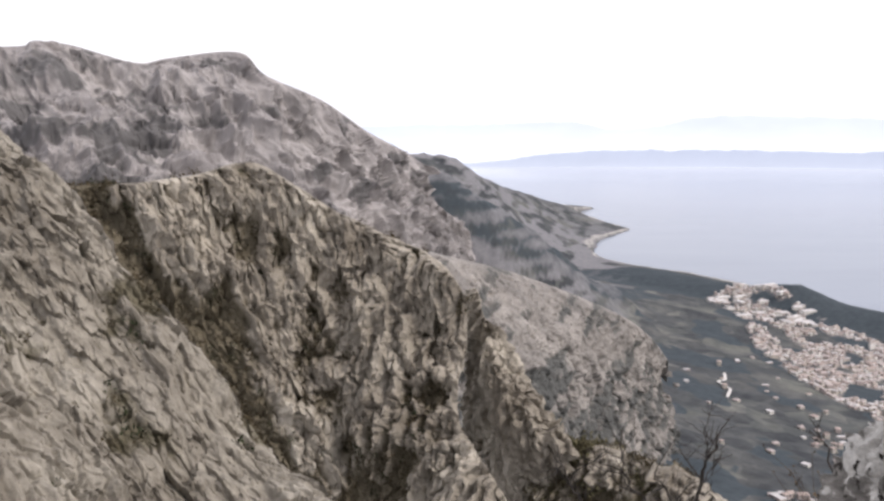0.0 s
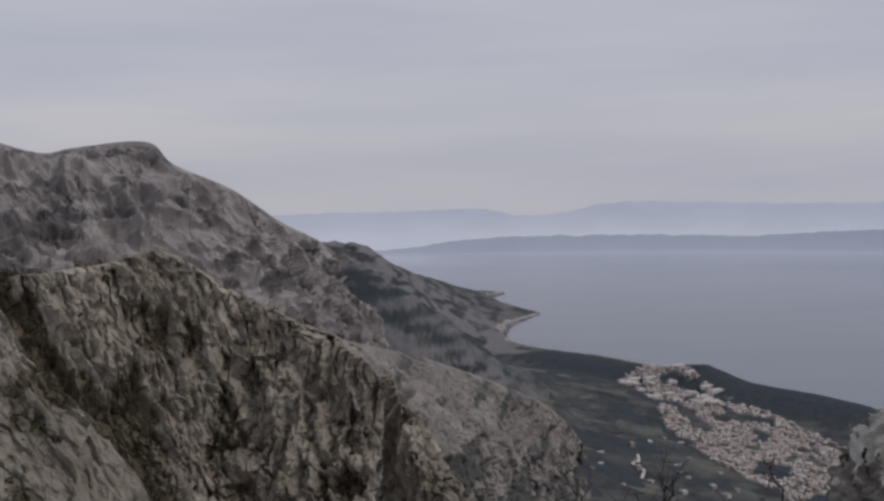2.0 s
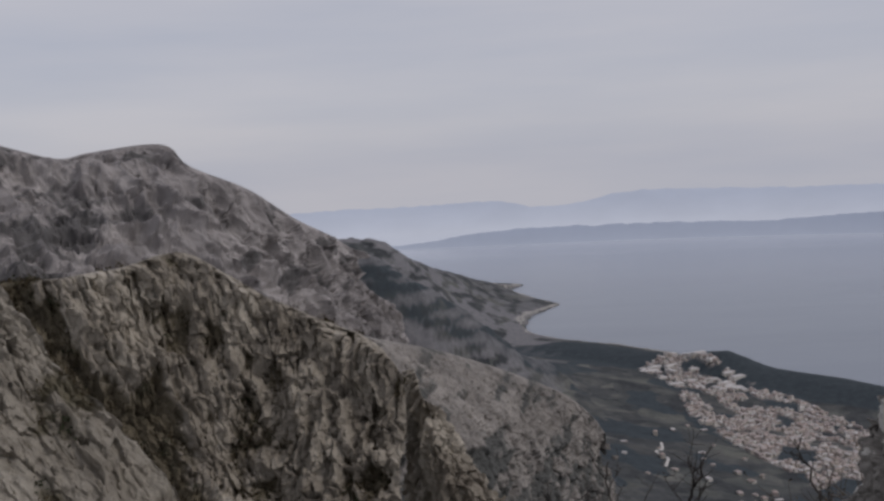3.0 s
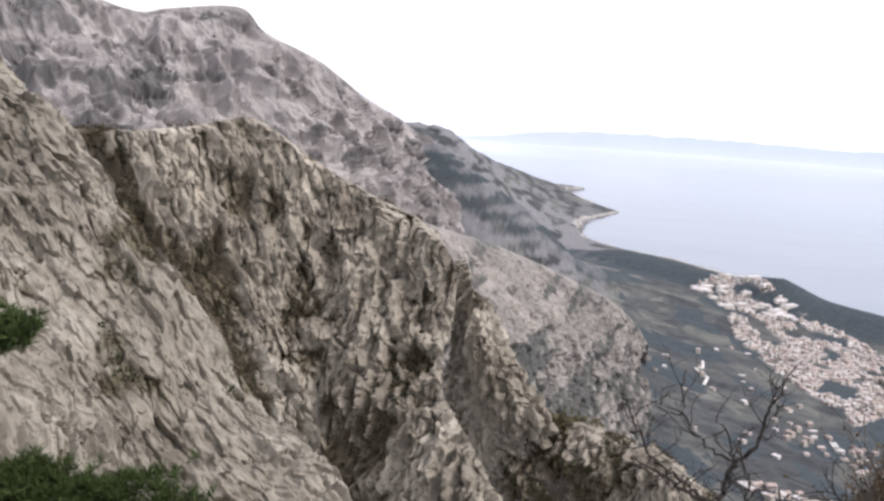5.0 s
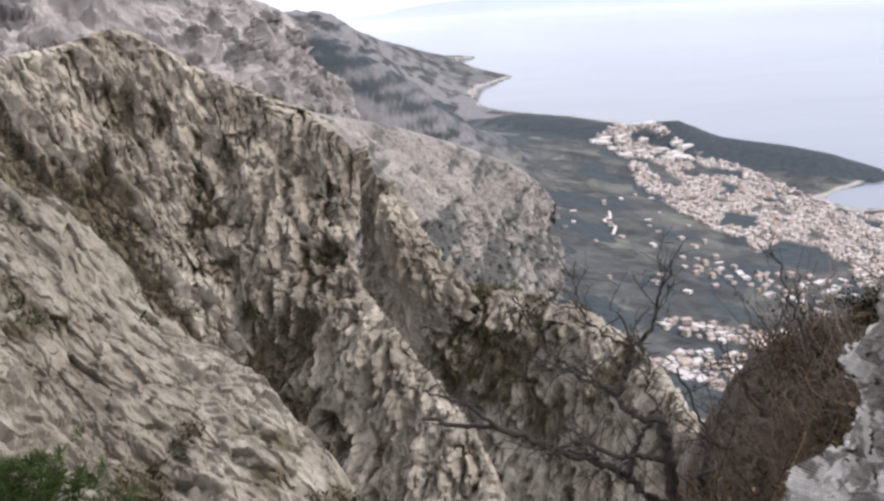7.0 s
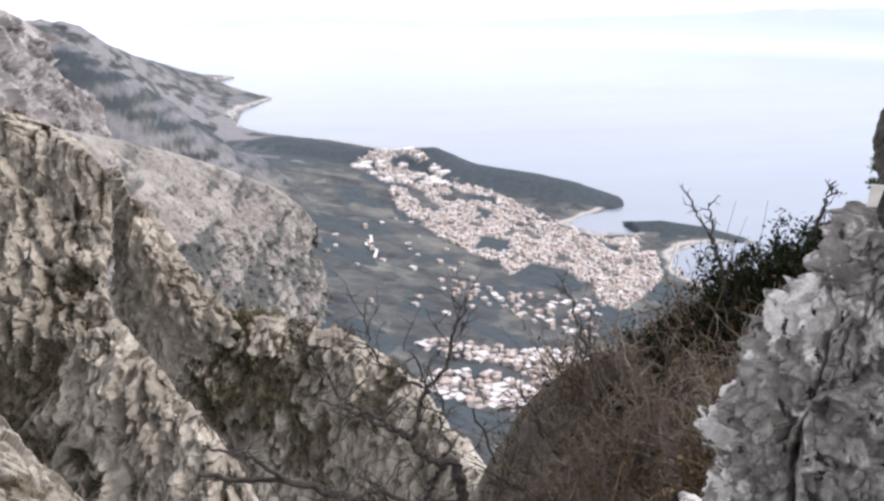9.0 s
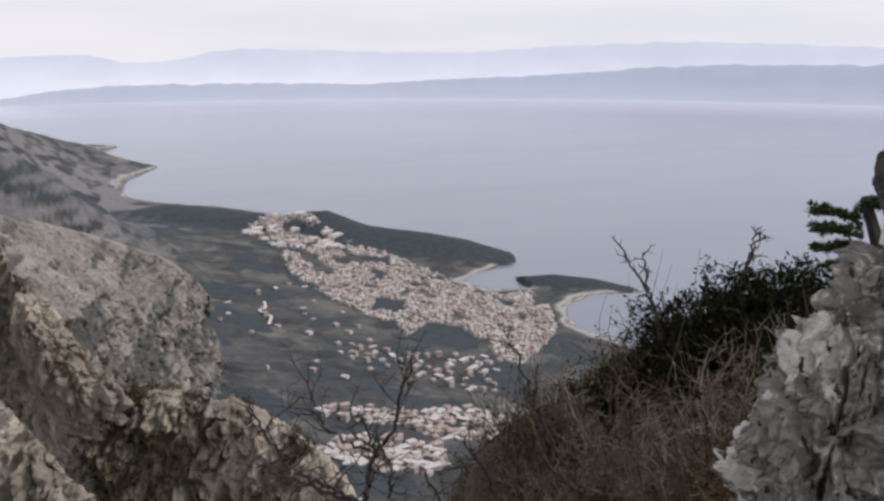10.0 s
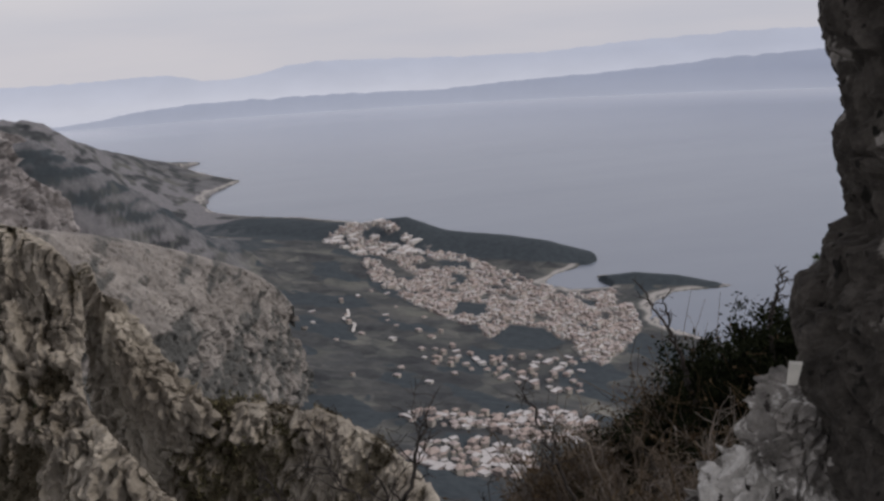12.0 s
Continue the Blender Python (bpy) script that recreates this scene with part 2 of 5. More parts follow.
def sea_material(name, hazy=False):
    """Calm water; the hazy one has haze painted as a glow, brighter towards the horizon."""
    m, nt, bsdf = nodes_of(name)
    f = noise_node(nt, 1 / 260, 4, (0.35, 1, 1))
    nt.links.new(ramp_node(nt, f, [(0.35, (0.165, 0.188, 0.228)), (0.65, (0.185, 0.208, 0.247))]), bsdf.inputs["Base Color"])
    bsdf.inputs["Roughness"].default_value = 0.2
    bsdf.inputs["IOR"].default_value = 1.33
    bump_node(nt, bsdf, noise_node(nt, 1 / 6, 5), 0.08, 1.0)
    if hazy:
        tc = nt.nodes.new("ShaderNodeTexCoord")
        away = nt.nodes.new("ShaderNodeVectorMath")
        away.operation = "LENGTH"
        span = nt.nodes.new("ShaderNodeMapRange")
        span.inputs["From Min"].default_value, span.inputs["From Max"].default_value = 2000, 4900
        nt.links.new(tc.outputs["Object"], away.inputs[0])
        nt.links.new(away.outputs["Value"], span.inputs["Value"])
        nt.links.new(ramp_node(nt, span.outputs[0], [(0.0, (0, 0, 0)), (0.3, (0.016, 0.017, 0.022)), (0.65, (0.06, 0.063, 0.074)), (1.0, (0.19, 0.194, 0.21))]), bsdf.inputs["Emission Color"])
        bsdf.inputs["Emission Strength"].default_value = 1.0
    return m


MAT_GROUND, MAT_SEA, MAT_FAR_SEA = ground_material(), sea_material("calm_sea"), sea_material("far_sea_haze_glow", True)


def haze_glow_material(name, high, low, top, base):
    """A backdrop far off: bright haze is painted into its glow, thicker towards the sea."""
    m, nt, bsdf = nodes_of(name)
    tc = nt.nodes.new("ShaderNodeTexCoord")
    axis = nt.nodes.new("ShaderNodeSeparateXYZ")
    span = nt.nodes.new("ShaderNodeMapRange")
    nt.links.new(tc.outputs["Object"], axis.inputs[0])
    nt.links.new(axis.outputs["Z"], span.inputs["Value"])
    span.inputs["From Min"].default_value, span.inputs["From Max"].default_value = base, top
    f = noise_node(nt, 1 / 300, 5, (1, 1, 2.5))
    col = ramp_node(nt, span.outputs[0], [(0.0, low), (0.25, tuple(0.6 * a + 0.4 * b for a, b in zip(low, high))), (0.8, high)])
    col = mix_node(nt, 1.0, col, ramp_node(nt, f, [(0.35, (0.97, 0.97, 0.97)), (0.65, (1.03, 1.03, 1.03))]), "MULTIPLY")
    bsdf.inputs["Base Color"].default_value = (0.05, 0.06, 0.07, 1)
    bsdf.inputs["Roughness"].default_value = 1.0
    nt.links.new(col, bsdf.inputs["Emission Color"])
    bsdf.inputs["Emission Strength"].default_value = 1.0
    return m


MAT_ISLE = haze_glow_material("near_island_haze", (0.255, 0.282, 0.36), (0.32, 0.345, 0.415), -240, -365)
MAT_RANGE = haze_glow_material("far_range_haze", (0.41, 0.44, 0.52), (0.52, 0.54, 0.60), -130, -300)


# ---------------- mesh helpers ----------------
def mesh_object(name, verts, faces, mat, parent=None, smooth=False, mats=None, index=None):
    me = bpy.data.meshes.new(name)
    me.from_pydata([tuple(v) for v in verts] if not isinstance(verts, list) else verts, [], faces if isinstance(faces, list) else faces.tolist())
    for mm in (mats or [mat]):
        me.materials.append(mm)
    if index is not None:
        me.polygons.foreach_set("material_index", np.asarray(index, np.int32))
    if smooth:
        me.polygons.foreach_set("use_smooth", np.ones(len(me.polygons), bool))
    me.update()
    ob = new(name, me)
    if parent is not None:
        ob.parent = parent
    return ob


def attribute(ob, name, values):
    a = ob.data.attributes.new(name, "FLOAT", "POINT")
    a.data.foreach_set("value", np.clip(values, 0, 1).astype(np.float32))


def grid_faces(nu, nv):
    a = (np.arange(nv - 1)[:, None] * nu + np.arange(nu - 1)[None]).ravel()
    return np.stack([a, a + 1, a + nu + 1, a + nu], 1)


def spline(points, n):
    """A smooth line of n places through the points, one stretch per pair."""
    p = np.asarray(points, float)
    p = np.concatenate([[2 * p[0] - p[1]], p, [2 * p[-1] - p[-2]]])
    s = np.linspace(0, len(points) - 1 - 1e-6, n)
    i = s.astype(int)
    t = (s - i)[:, None] if p.ndim > 1 else s - i
    a, b, c, d = p[i], p[i + 1], p[i + 2], p[i + 3]
    return 0.5 * (2 * b + (c - a) * t + (2 * a - 5 * b + 4 * c - d) * t * t + (3 * b - a - 3 * c + d) * t ** 3)


def loft(guides, nu, nv):
    """A sheet through guide lines, from the first to the last. Returns places (nv, nu, 3) and u, v."""
    lines = np.array([spline(gl, nu) for gl in guides])
    sheet = np.array([spline(lines[:, k], nv) for k in range(nu)]).transpose(1, 0, 2)
    v, u = np.meshgrid(np.linspace(0, 1, nv), np.linspace(0, 1, nu), indexing="ij")
    return sheet, u, v


def outward(sheet, v, crest):
    """Which way relief stands out: across the sheet, and flat towards the valley on the crest and behind it."""
    n = np.cross(np.gradient(sheet, axis=1), np.gradient(sheet, axis=0))
    n /= np.linalg.norm(n, axis=2)[..., None] + 1e-9
    n *= np.where((n * -sheet).sum(2) < 0, -1.0, 1.0)[..., None]
    flat = -sheet * (1, 1, 0)
    flat /= np.linalg.norm(flat, axis=2)[..., None]
    k = 0.65 * smoothstep(crest, crest + 0.08, v)[..., None]
    d = n * k + flat * (1 - k)
    return d / (np.linalg.norm(d, axis=2)[..., None] + 1e-9)


def rock_sheet(name, guides, nu, nv, mat, relief, crest, plants=None):
    sheet, u, v = loft(guides, nu, nv)
    way = outward(sheet, v, crest).reshape(-1, 3)
    flat = sheet.reshape(-1, 3)
    amount = relief(flat, u.ravel(), v.ravel())
    ob = mesh_object(name, flat + way * amount[:, None], grid_faces(nu, nv), mat)
    attribute(ob, "plants", plants(flat, u.ravel(), v.ravel(), amount) if plants else np.zeros(len(flat)))
    return ob


def smoothstep(a, b, x):
    t = np.clip((x - a) / (b - a), 0, 1)
    return t * t * (3 - 2 * t)


# ---------------- sea, land and distance ----------------
SEA = -360.0
COAST = [(-300, 3900), (-89, 3449), (30, 3156), (195, 2970), (109, 2803), (269, 2520), (170, 2330), (140, 2200), (150, 2060), (260, 1945),
         (410, 1770), (510, 1610), (590, 1480), (660, 1330), (655, 1285), (569, 1240), (530, 1205), (545, 1147), (608, 1130), (621, 1190),
         (694, 1142), (740, 1065), (657, 1076), (605, 1042), (572, 966), (600, 850), (720, 700), (950, 500), (1600, 300)]
LAND = COAST + [(1600, -600), (-2600, -600), (-2600, 3900)]
# crest lines of the hills on the plain: x, y, height above the sea, half-width
HILLS = [
    [(-260, 1960, 225, 190), (-185, 2041, 224, 180), (-163, 2144, 187, 180), (-98, 2400, 127, 170), (0, 2700, 65, 150), (110, 2930, 14, 90)],
    [(-260, 1150, 250, 120), (-150, 1195, 240, 90), (-100, 1196, 243, 80), (-55, 1205, 215, 80), (0, 1230, 175, 80), (80, 1330, 90, 90), (150, 1500, 40, 120)],
    [(200, 1760, 32, 120), (361, 1600, 31, 80), (428, 1541, 50, 55), (470, 1490, 28, 80), (545, 1405, 27, 78), (595, 1345, 24, 62), (640, 1305, 10, 45)],
    [(615, 1160, 9, 26), (645, 1142, 13, 28), (690, 1110, 10, 26), (720, 1085, 4, 20)],
]
WOODS = [(395, 985, 40, 14), (415, 1110, 26, 12)]


def along(px, py, line):
    """The distance to a line and the line's values at the nearest place."""
    best = np.full(px.shape, 1e9)
    vals = np.zeros(px.shape + (len(line[0]) - 2,))
    for a, b in zip(line[:-1], line[1:]):
        ax, ay, bx, by = a[0], a[1], b[0], b[1]
        t = np.clip(((px - ax) * (bx - ax) + (py - ay) * (by - ay)) / ((bx - ax) ** 2 + (by - ay) ** 2), 0, 1)
        d = np.hypot(px - ax - t * (bx - ax), py - ay - t * (by - ay))
        near = d < best
        best = np.where(near, d, best)
        for k in range(len(a) - 2):
            vals[..., k] = np.where(near, a[2 + k] + t * (b[2 + k] - a[2 + k]), vals[..., k])
    return best, vals


def inside(px, py, poly):
    r = np.zeros(px.shape, bool)
    for (ax, ay), (bx, by) in zip(poly, poly[1:] + poly[:1]):
        cross = (ay > py) != (by > py)
        r ^= cross & (px < (bx - ax) * (py - ay) / ((by - ay) if by != ay else 1e-9) + ax)
    return r


def land_height(px, py):
    """Height over the sea, and how wooded the place is."""
    q = np.stack([px, py, np.zeros_like(px)], -1).reshape(-1, 3)
    d, _ = along(px, py, COAST)
    d = d + 10 * fbm(q / 60, 3).reshape(px.shape)
    s = np.where(inside(px, py, LAND), d, -d)
    up = np.maximum(s, 0)
    h = np.where(s > 0, 1.0 + 0.04 * np.minimum(up, 600) + 0.0002 * np.minimum(up, 600) ** 2, s * 0.2)
    h = h + np.maximum(up - 600, 0) * 0.06
    wood = np.zeros_like(px)
    for n, line in enumerate(HILLS):
        dist, vals = along(px, py, line)
        bump = vals[..., 0] * np.exp(-(dist / vals[..., 1]) ** 2)
        h = np.where(s > -5, np.maximum(h, bump) + 0.15 * np.minimum(h, bump), h)
        wood = np.maximum(wood, smoothstep(*((0.25, 0.6), (0.62, 0.8), (0.2, 0.5), (0.2, 0.5))[n], np.exp(-(dist / vals[..., 1]) ** 2)) * (0.15, 0.62, 1, 1)[n])
    for park in PARKS:
        wood = np.maximum(wood, inside(px, py, park).astype(float))
    dark = fbm(q / (70, 110, 70) + 5, 4).reshape(px.shape)
    wood = np.maximum(wood, 0.9 * smoothstep(0.05, 0.3, dark) * (s > 15) * (1 - 0.6 * smoothstep(1000, 1150, py) * (px < 150 + 0.1 * (py - 1300))))
    rough = fbm(q / 35, 5).reshape(px.shape)
    h = h + np.where(s > 5, rough * np.clip(h * 0.04, 0, 6), 0)
    return h, wood, s


TOWN = [(290, 1565), (358, 1628), (399, 1552), (431, 1461), (469, 1374), (513, 1232), (522, 1192), (530, 1154), (551, 1110), (604, 1114), (571, 1012), (543, 949),
        (486, 886), (432, 834), (426, 875), (440, 931), (394, 953), (359, 949), (334, 1054), (318, 1142), (299, 1243), (317, 1416)]
PARKS = [[(376, 1133), (415, 1113), (390, 1049), (353, 1067)], [(354, 954), (403, 1007), (436, 983), (434, 925), (400, 904), (360, 919)]]
VILLAGES = [[(267, 706), (306, 711), (343, 682), (319, 625), (280, 619), (254, 619), (245, 650), (176, 675), (183, 700)],
            [(182, 635), (217, 635), (246, 600), (241, 563), (214, 536), (171, 547), (150, 581)]]
OUTSKIRTS = [(254, 925), (426, 861), (359, 737), (260, 865)]


def town_cover(px, py):
    r = inside(px, py, TOWN)
    for park in PARKS:
        r &= ~inside(px, py, park)
    q = np.stack([px, py, px * 0], -1).reshape(-1, 3)
    thick = (1.5 * fbm(q / (26, 45, 26) + 2, 4)).reshape(np.shape(px)) + 0.45 * smoothstep(1350, 1050, np.asarray(py, float))
    return r * smoothstep(-0.25, 0.15, thick)


def build_land():
    nu, nv = 560, 640
    az = np.radians(np.linspace(-38, 52, nu))
    r = np.geomspace(260, 3900, nv)
    rr, aa = np.meshgrid(r, az, indexing="ij")
    px, py = rr * np.sin(aa), rr * np.cos(aa)
    h, wood, s = land_height(px, py)
    ob = mesh_object("ground", np.stack([px, py, SEA + h], -1).reshape(-1, 3), grid_faces(nu, nv), MAT_GROUND, smooth=True)
    attribute(ob, "wood", wood.ravel())
    attribute(ob, "beach", (smoothstep(-4, 1, s) * (1 - smoothstep(5, 11, s)) * (wood < 0.4)).ravel())
    attribute(ob, "built", (0.8 * town_cover(px, py)).ravel())
    q = np.stack([px, py, px * 0], -1).reshape(-1, 3)
    terrace = np.stack([px / 80, py / 80, h / 15], -1).reshape(-1, 3)
    stony = smoothstep(-0.4, 0.25, fbm(terrace, 5)) * (smoothstep(1000, 1100, py) * (1 - 0.5 * smoothstep(2000, 2600, py)) * (1 - smoothstep(60, 200, px - 0.1 * (py - 1300)))).ravel()
    scree = smoothstep(0.1, 0.4, fbm(q / 22, 4)) * (np.exp(-((px - 60) / 90) ** 2 - ((py - 880) / 90) ** 2)).ravel()
    attribute(ob, "rock", np.maximum(1.25 * stony * (1 - 0.7 * wood.ravel()), scree))
    tagged(ob, "green coastal plain with scrub, woods and fields below the mountains", "ground", kind="structure")


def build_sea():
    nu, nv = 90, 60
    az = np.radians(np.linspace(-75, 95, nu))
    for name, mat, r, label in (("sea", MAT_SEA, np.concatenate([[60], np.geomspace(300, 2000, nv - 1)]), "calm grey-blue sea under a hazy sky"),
                                ("far_sea", MAT_FAR_SEA, np.linspace(2000, 4960, nv), "pale far sea with haze painted as glow")):
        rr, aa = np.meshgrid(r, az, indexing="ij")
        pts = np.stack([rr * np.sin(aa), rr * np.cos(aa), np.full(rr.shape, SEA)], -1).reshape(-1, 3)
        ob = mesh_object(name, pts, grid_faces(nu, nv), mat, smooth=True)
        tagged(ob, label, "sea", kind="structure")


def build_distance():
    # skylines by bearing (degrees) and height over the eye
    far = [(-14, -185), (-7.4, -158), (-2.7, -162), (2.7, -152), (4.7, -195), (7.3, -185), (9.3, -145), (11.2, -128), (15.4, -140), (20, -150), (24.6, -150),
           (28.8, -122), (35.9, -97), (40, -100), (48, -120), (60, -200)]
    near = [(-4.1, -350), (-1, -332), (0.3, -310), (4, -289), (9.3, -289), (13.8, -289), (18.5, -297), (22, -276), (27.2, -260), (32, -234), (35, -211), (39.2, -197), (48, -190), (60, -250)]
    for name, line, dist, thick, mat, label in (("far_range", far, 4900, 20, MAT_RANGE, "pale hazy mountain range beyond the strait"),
                                                ("long_island", near, 4740, 110, MAT_ISLE, "long low blue-grey island with haze painted as glow")):
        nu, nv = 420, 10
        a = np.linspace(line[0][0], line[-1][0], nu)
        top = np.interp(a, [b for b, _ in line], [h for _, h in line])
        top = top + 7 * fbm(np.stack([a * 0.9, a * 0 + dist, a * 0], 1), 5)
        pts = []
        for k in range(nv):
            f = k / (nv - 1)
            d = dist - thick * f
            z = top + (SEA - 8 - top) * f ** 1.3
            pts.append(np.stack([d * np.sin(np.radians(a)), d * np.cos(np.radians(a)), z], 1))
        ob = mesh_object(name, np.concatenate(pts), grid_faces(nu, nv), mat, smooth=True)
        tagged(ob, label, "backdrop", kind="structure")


build_sea()
build_land()
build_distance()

# ---------------- mountains ----------------
MOUNTAIN = [
    [(-424, 619, 42), (-366, 655, 36), (-336, 682, 39), (-302, 730, 26), (-280, 749, 30), (-230, 766, 34), (-218, 801, 16), (-192, 900, -6), (-172, 1036, -41), (-149, 1191, -74), (-134, 1394, -118), (-111, 1596, -174)],
    [(-366, 525, -18), (-316, 557, -19), (-287, 572, -20), (-255, 609, -24), (-237, 627, -23), (-201, 660, -27), (-187, 695, -37), (-164, 783, -61), (-147, 908, -87), (-129, 1072, -113), (-119, 1274, -138), (-100, 1497, -176)],
    [(-301, 424, -62), (-260, 450, -67), (-241, 472, -67), (-212, 497, -68), (-198, 513, -67), (-172, 554, -69), (-160, 599, -75), (-137, 666, -88), (-121, 771, -106), (-105, 914, -129), (-93, 1096, -155), (-79, 1298, -180)],
    [(-278, 379, -125), (-241, 404, -133), (-219, 416, -131), (-193, 440, -133), (-180, 456, -131), (-152, 477, -131), (-140, 511, -134), (-119, 568, -134), (-107, 672, -146), (-95, 815, -162), (-85, 996, -180), (-74, 1198, -195)],
]
SPUR = [
    [(-125, 464, -56), (-79, 515, -79), (-50, 559, -95), (-17, 621, -115), (19, 681, -139), (52, 729, -162), (83, 776, -186), (109, 823, -215), (126, 851, -241)],
    [(-120, 425, -85), (-74, 455, -98), (-41, 489, -111), (-14, 531, -125), (14, 581, -142), (42, 649, -165), (73, 732, -193), (100, 794, -222), (120, 842, -251)],
    [(-115, 374, -137), (-70, 395, -141), (-41, 434, -144), (-15, 476, -148), (11, 526, -154), (38, 600, -173), (68, 687, -202), (95, 770, -232), (117, 831, -258)],
    [(-104, 325, -151), (-65, 345, -157), (-40, 389, -161), (-16, 421, -169), (7, 466, -186), (30, 530, -212), (62, 618, -244), (98, 709, -279), (134, 789, -307)],
]
CLIFF = [
    [(-73.6, 130.8, -12.8), (-63.5, 136, -12.9), (-57.4, 138.7, -12.5), (-51.5, 143, -12), (-43.7, 148.7, -10.5), (-36.5, 150.6, -14.8), (-31.5, 151.7, -18.4), (-24.2, 150, -21.6), (-16.8, 145.9, -24), (-12.2, 142.3, -26.5), (-9.4, 139.5, -30.2), (-10.1, 145.1, -31.6), (-11.6, 153.4, -33.7)],
    [(-69.6, 129.5, -20.6), (-60.3, 134, -21.3), (-54.7, 136.4, -22.1), (-49.4, 140.4, -23.2), (-42.2, 144.8, -24.5), (-35.4, 145.6, -27.6), (-30.8, 145.6, -29.6), (-24, 143.7, -31.4), (-18.1, 140.5, -33.6), (-13.1, 138, -35.1), (-9.7, 136.3, -36.5), (-10.4, 141.9, -38.2), (-11.8, 150.2, -40.7)],
    [(-67.8, 121.4, -34.9), (-59, 125.8, -37.1), (-53.6, 128.2, -38.3), (-47.8, 132.5, -40.1), (-41.1, 135.8, -41.7), (-35.3, 137.3, -43.6), (-30.6, 137.4, -44.8), (-23.7, 134.7, -45.3), (-18.5, 131.4, -45), (-14, 129.9, -45.3), (-10.4, 128.2, -44.9), (-11.1, 133.8, -47), (-12.6, 142.1, -50.3)],
    [(-65.6, 111.1, -46), (-57.4, 115.5, -48.7), (-52.4, 117.8, -50.3), (-45.4, 121.7, -52.7), (-38.4, 125.1, -54.9), (-32.2, 127.8, -56.7), (-26.5, 132.1, -57.4), (-19.3, 127.3, -55.9), (-12.3, 121, -52.8), (-7.5, 117.4, -50.8), (-3.8, 115.5, -50.7), (-4.2, 120.3, -52.9), (-5.2, 127.5, -56.4)],
    [(-61.7, 99.4, -53.3), (-54.4, 103.6, -56.5), (-49.2, 106.1, -58.5), (-41.7, 110.3, -61.8), (-33.3, 115.1, -65.5), (-26.5, 117.8, -67), (-20.7, 120, -67.9), (-13.3, 115.9, -65.4), (-6.2, 110.5, -62.2), (-0.3, 107.6, -60.3), (3.9, 106.5, -59.3), (3.8, 110.5, -61.6), (3.3, 116.5, -65.3)],
    [(-58.8, 89.5, -61), (-52.2, 93.5, -64.8), (-46.4, 96.4, -67.7), (-38.2, 100.9, -72.1), (-28.4, 104, -75.6), (-21.5, 104.6, -76), (-15.7, 103.5, -75), (-8.4, 101.3, -73.4), (-1.4, 98.6, -71.3), (4.7, 97.4, -70.4), (8.7, 97.1, -69.8), (8.8, 100.3, -72.2), (8.5, 105.1, -76)],
]
FIN = [
    [(-11.6, 174.1, -36.1), (-9.2, 169.3, -35.3), (-7.6, 156.6, -36.9), (-5.9, 154.5, -38.1), (-6.4, 159.3, -39.5), (-7.7, 166.4, -41.6)],
    [(-12.6, 170.2, -45), (-9.6, 165.4, -41.4), (-7.2, 150.2, -42), (-2, 148.6, -43.3), (-2.4, 153.4, -44.8), (-3.5, 160.6, -47.3)],
    [(-11.6, 168, -53.5), (-8.4, 161.4, -48.4), (-5.2, 144.6, -48.2), (1.9, 142.5, -48.4), (1.6, 147.3, -50.2), (0.8, 154.6, -53)],
    [(-11.7, 162, -58.6), (-7.0, 152.5, -54.9), (-1.6, 139.4, -52.9), (5.6, 137.4, -52.2), (5.5, 142.2, -54.2), (4.8, 149.5, -57.3)],
    [(-13.1, 152.1, -65.8), (-6.1, 145.5, -62.2), (-0, 143.6, -60.6), (5.2, 143.4, -59), (4.9, 146.3, -61.3), (3.8, 149.5, -63.8)],
    [(-10, 152.3, -76.5), (-4.3, 148.5, -71.2), (0.5, 147.6, -69.6), (5.3, 147.4, -68.9), (5.2, 149.2, -71.9), (4.7, 152.4, -76.3)],
]
SHOULDER = [
    [(-7.7, 150.4, -57.6), (-0.4, 147.6, -58.6), (5.6, 144.4, -55.5), (10.4, 141.1, -54.2), (16.9, 136.4, -54.1), (21.9, 130.5, -53.7), (26.5, 124.5, -55.3), (30.4, 117.4, -58.3), (33.1, 110.4, -60.9), (35.4, 102.2, -63.1), (37.4, 92.9, -65.3), (38.6, 85.8, -68)],
    [(-7.2, 139.9, -85.3), (-0.4, 137.3, -86), (5.2, 134.3, -83.8), (9.7, 131.2, -82.9), (15.7, 126.9, -82.9), (20.4, 121.4, -82.6), (24.6, 115.8, -83.7), (28.3, 109.2, -85.8), (30.8, 102.7, -87.6), (32.9, 95, -89.2), (34.8, 86.4, -90.7), (35.9, 79.8, -92.6)],
    [(-6, 117.3, -150), (-0.3, 115.1, -150), (4.4, 112.6, -150), (8.1, 110.1, -150), (13.2, 106.4, -150), (17.1, 101.8, -150), (20.7, 97.1, -150), (23.7, 91.6, -150), (25.8, 86.1, -150), (27.6, 79.7, -150), (29.2, 72.5, -150), (30.1, 66.9, -150)],
]
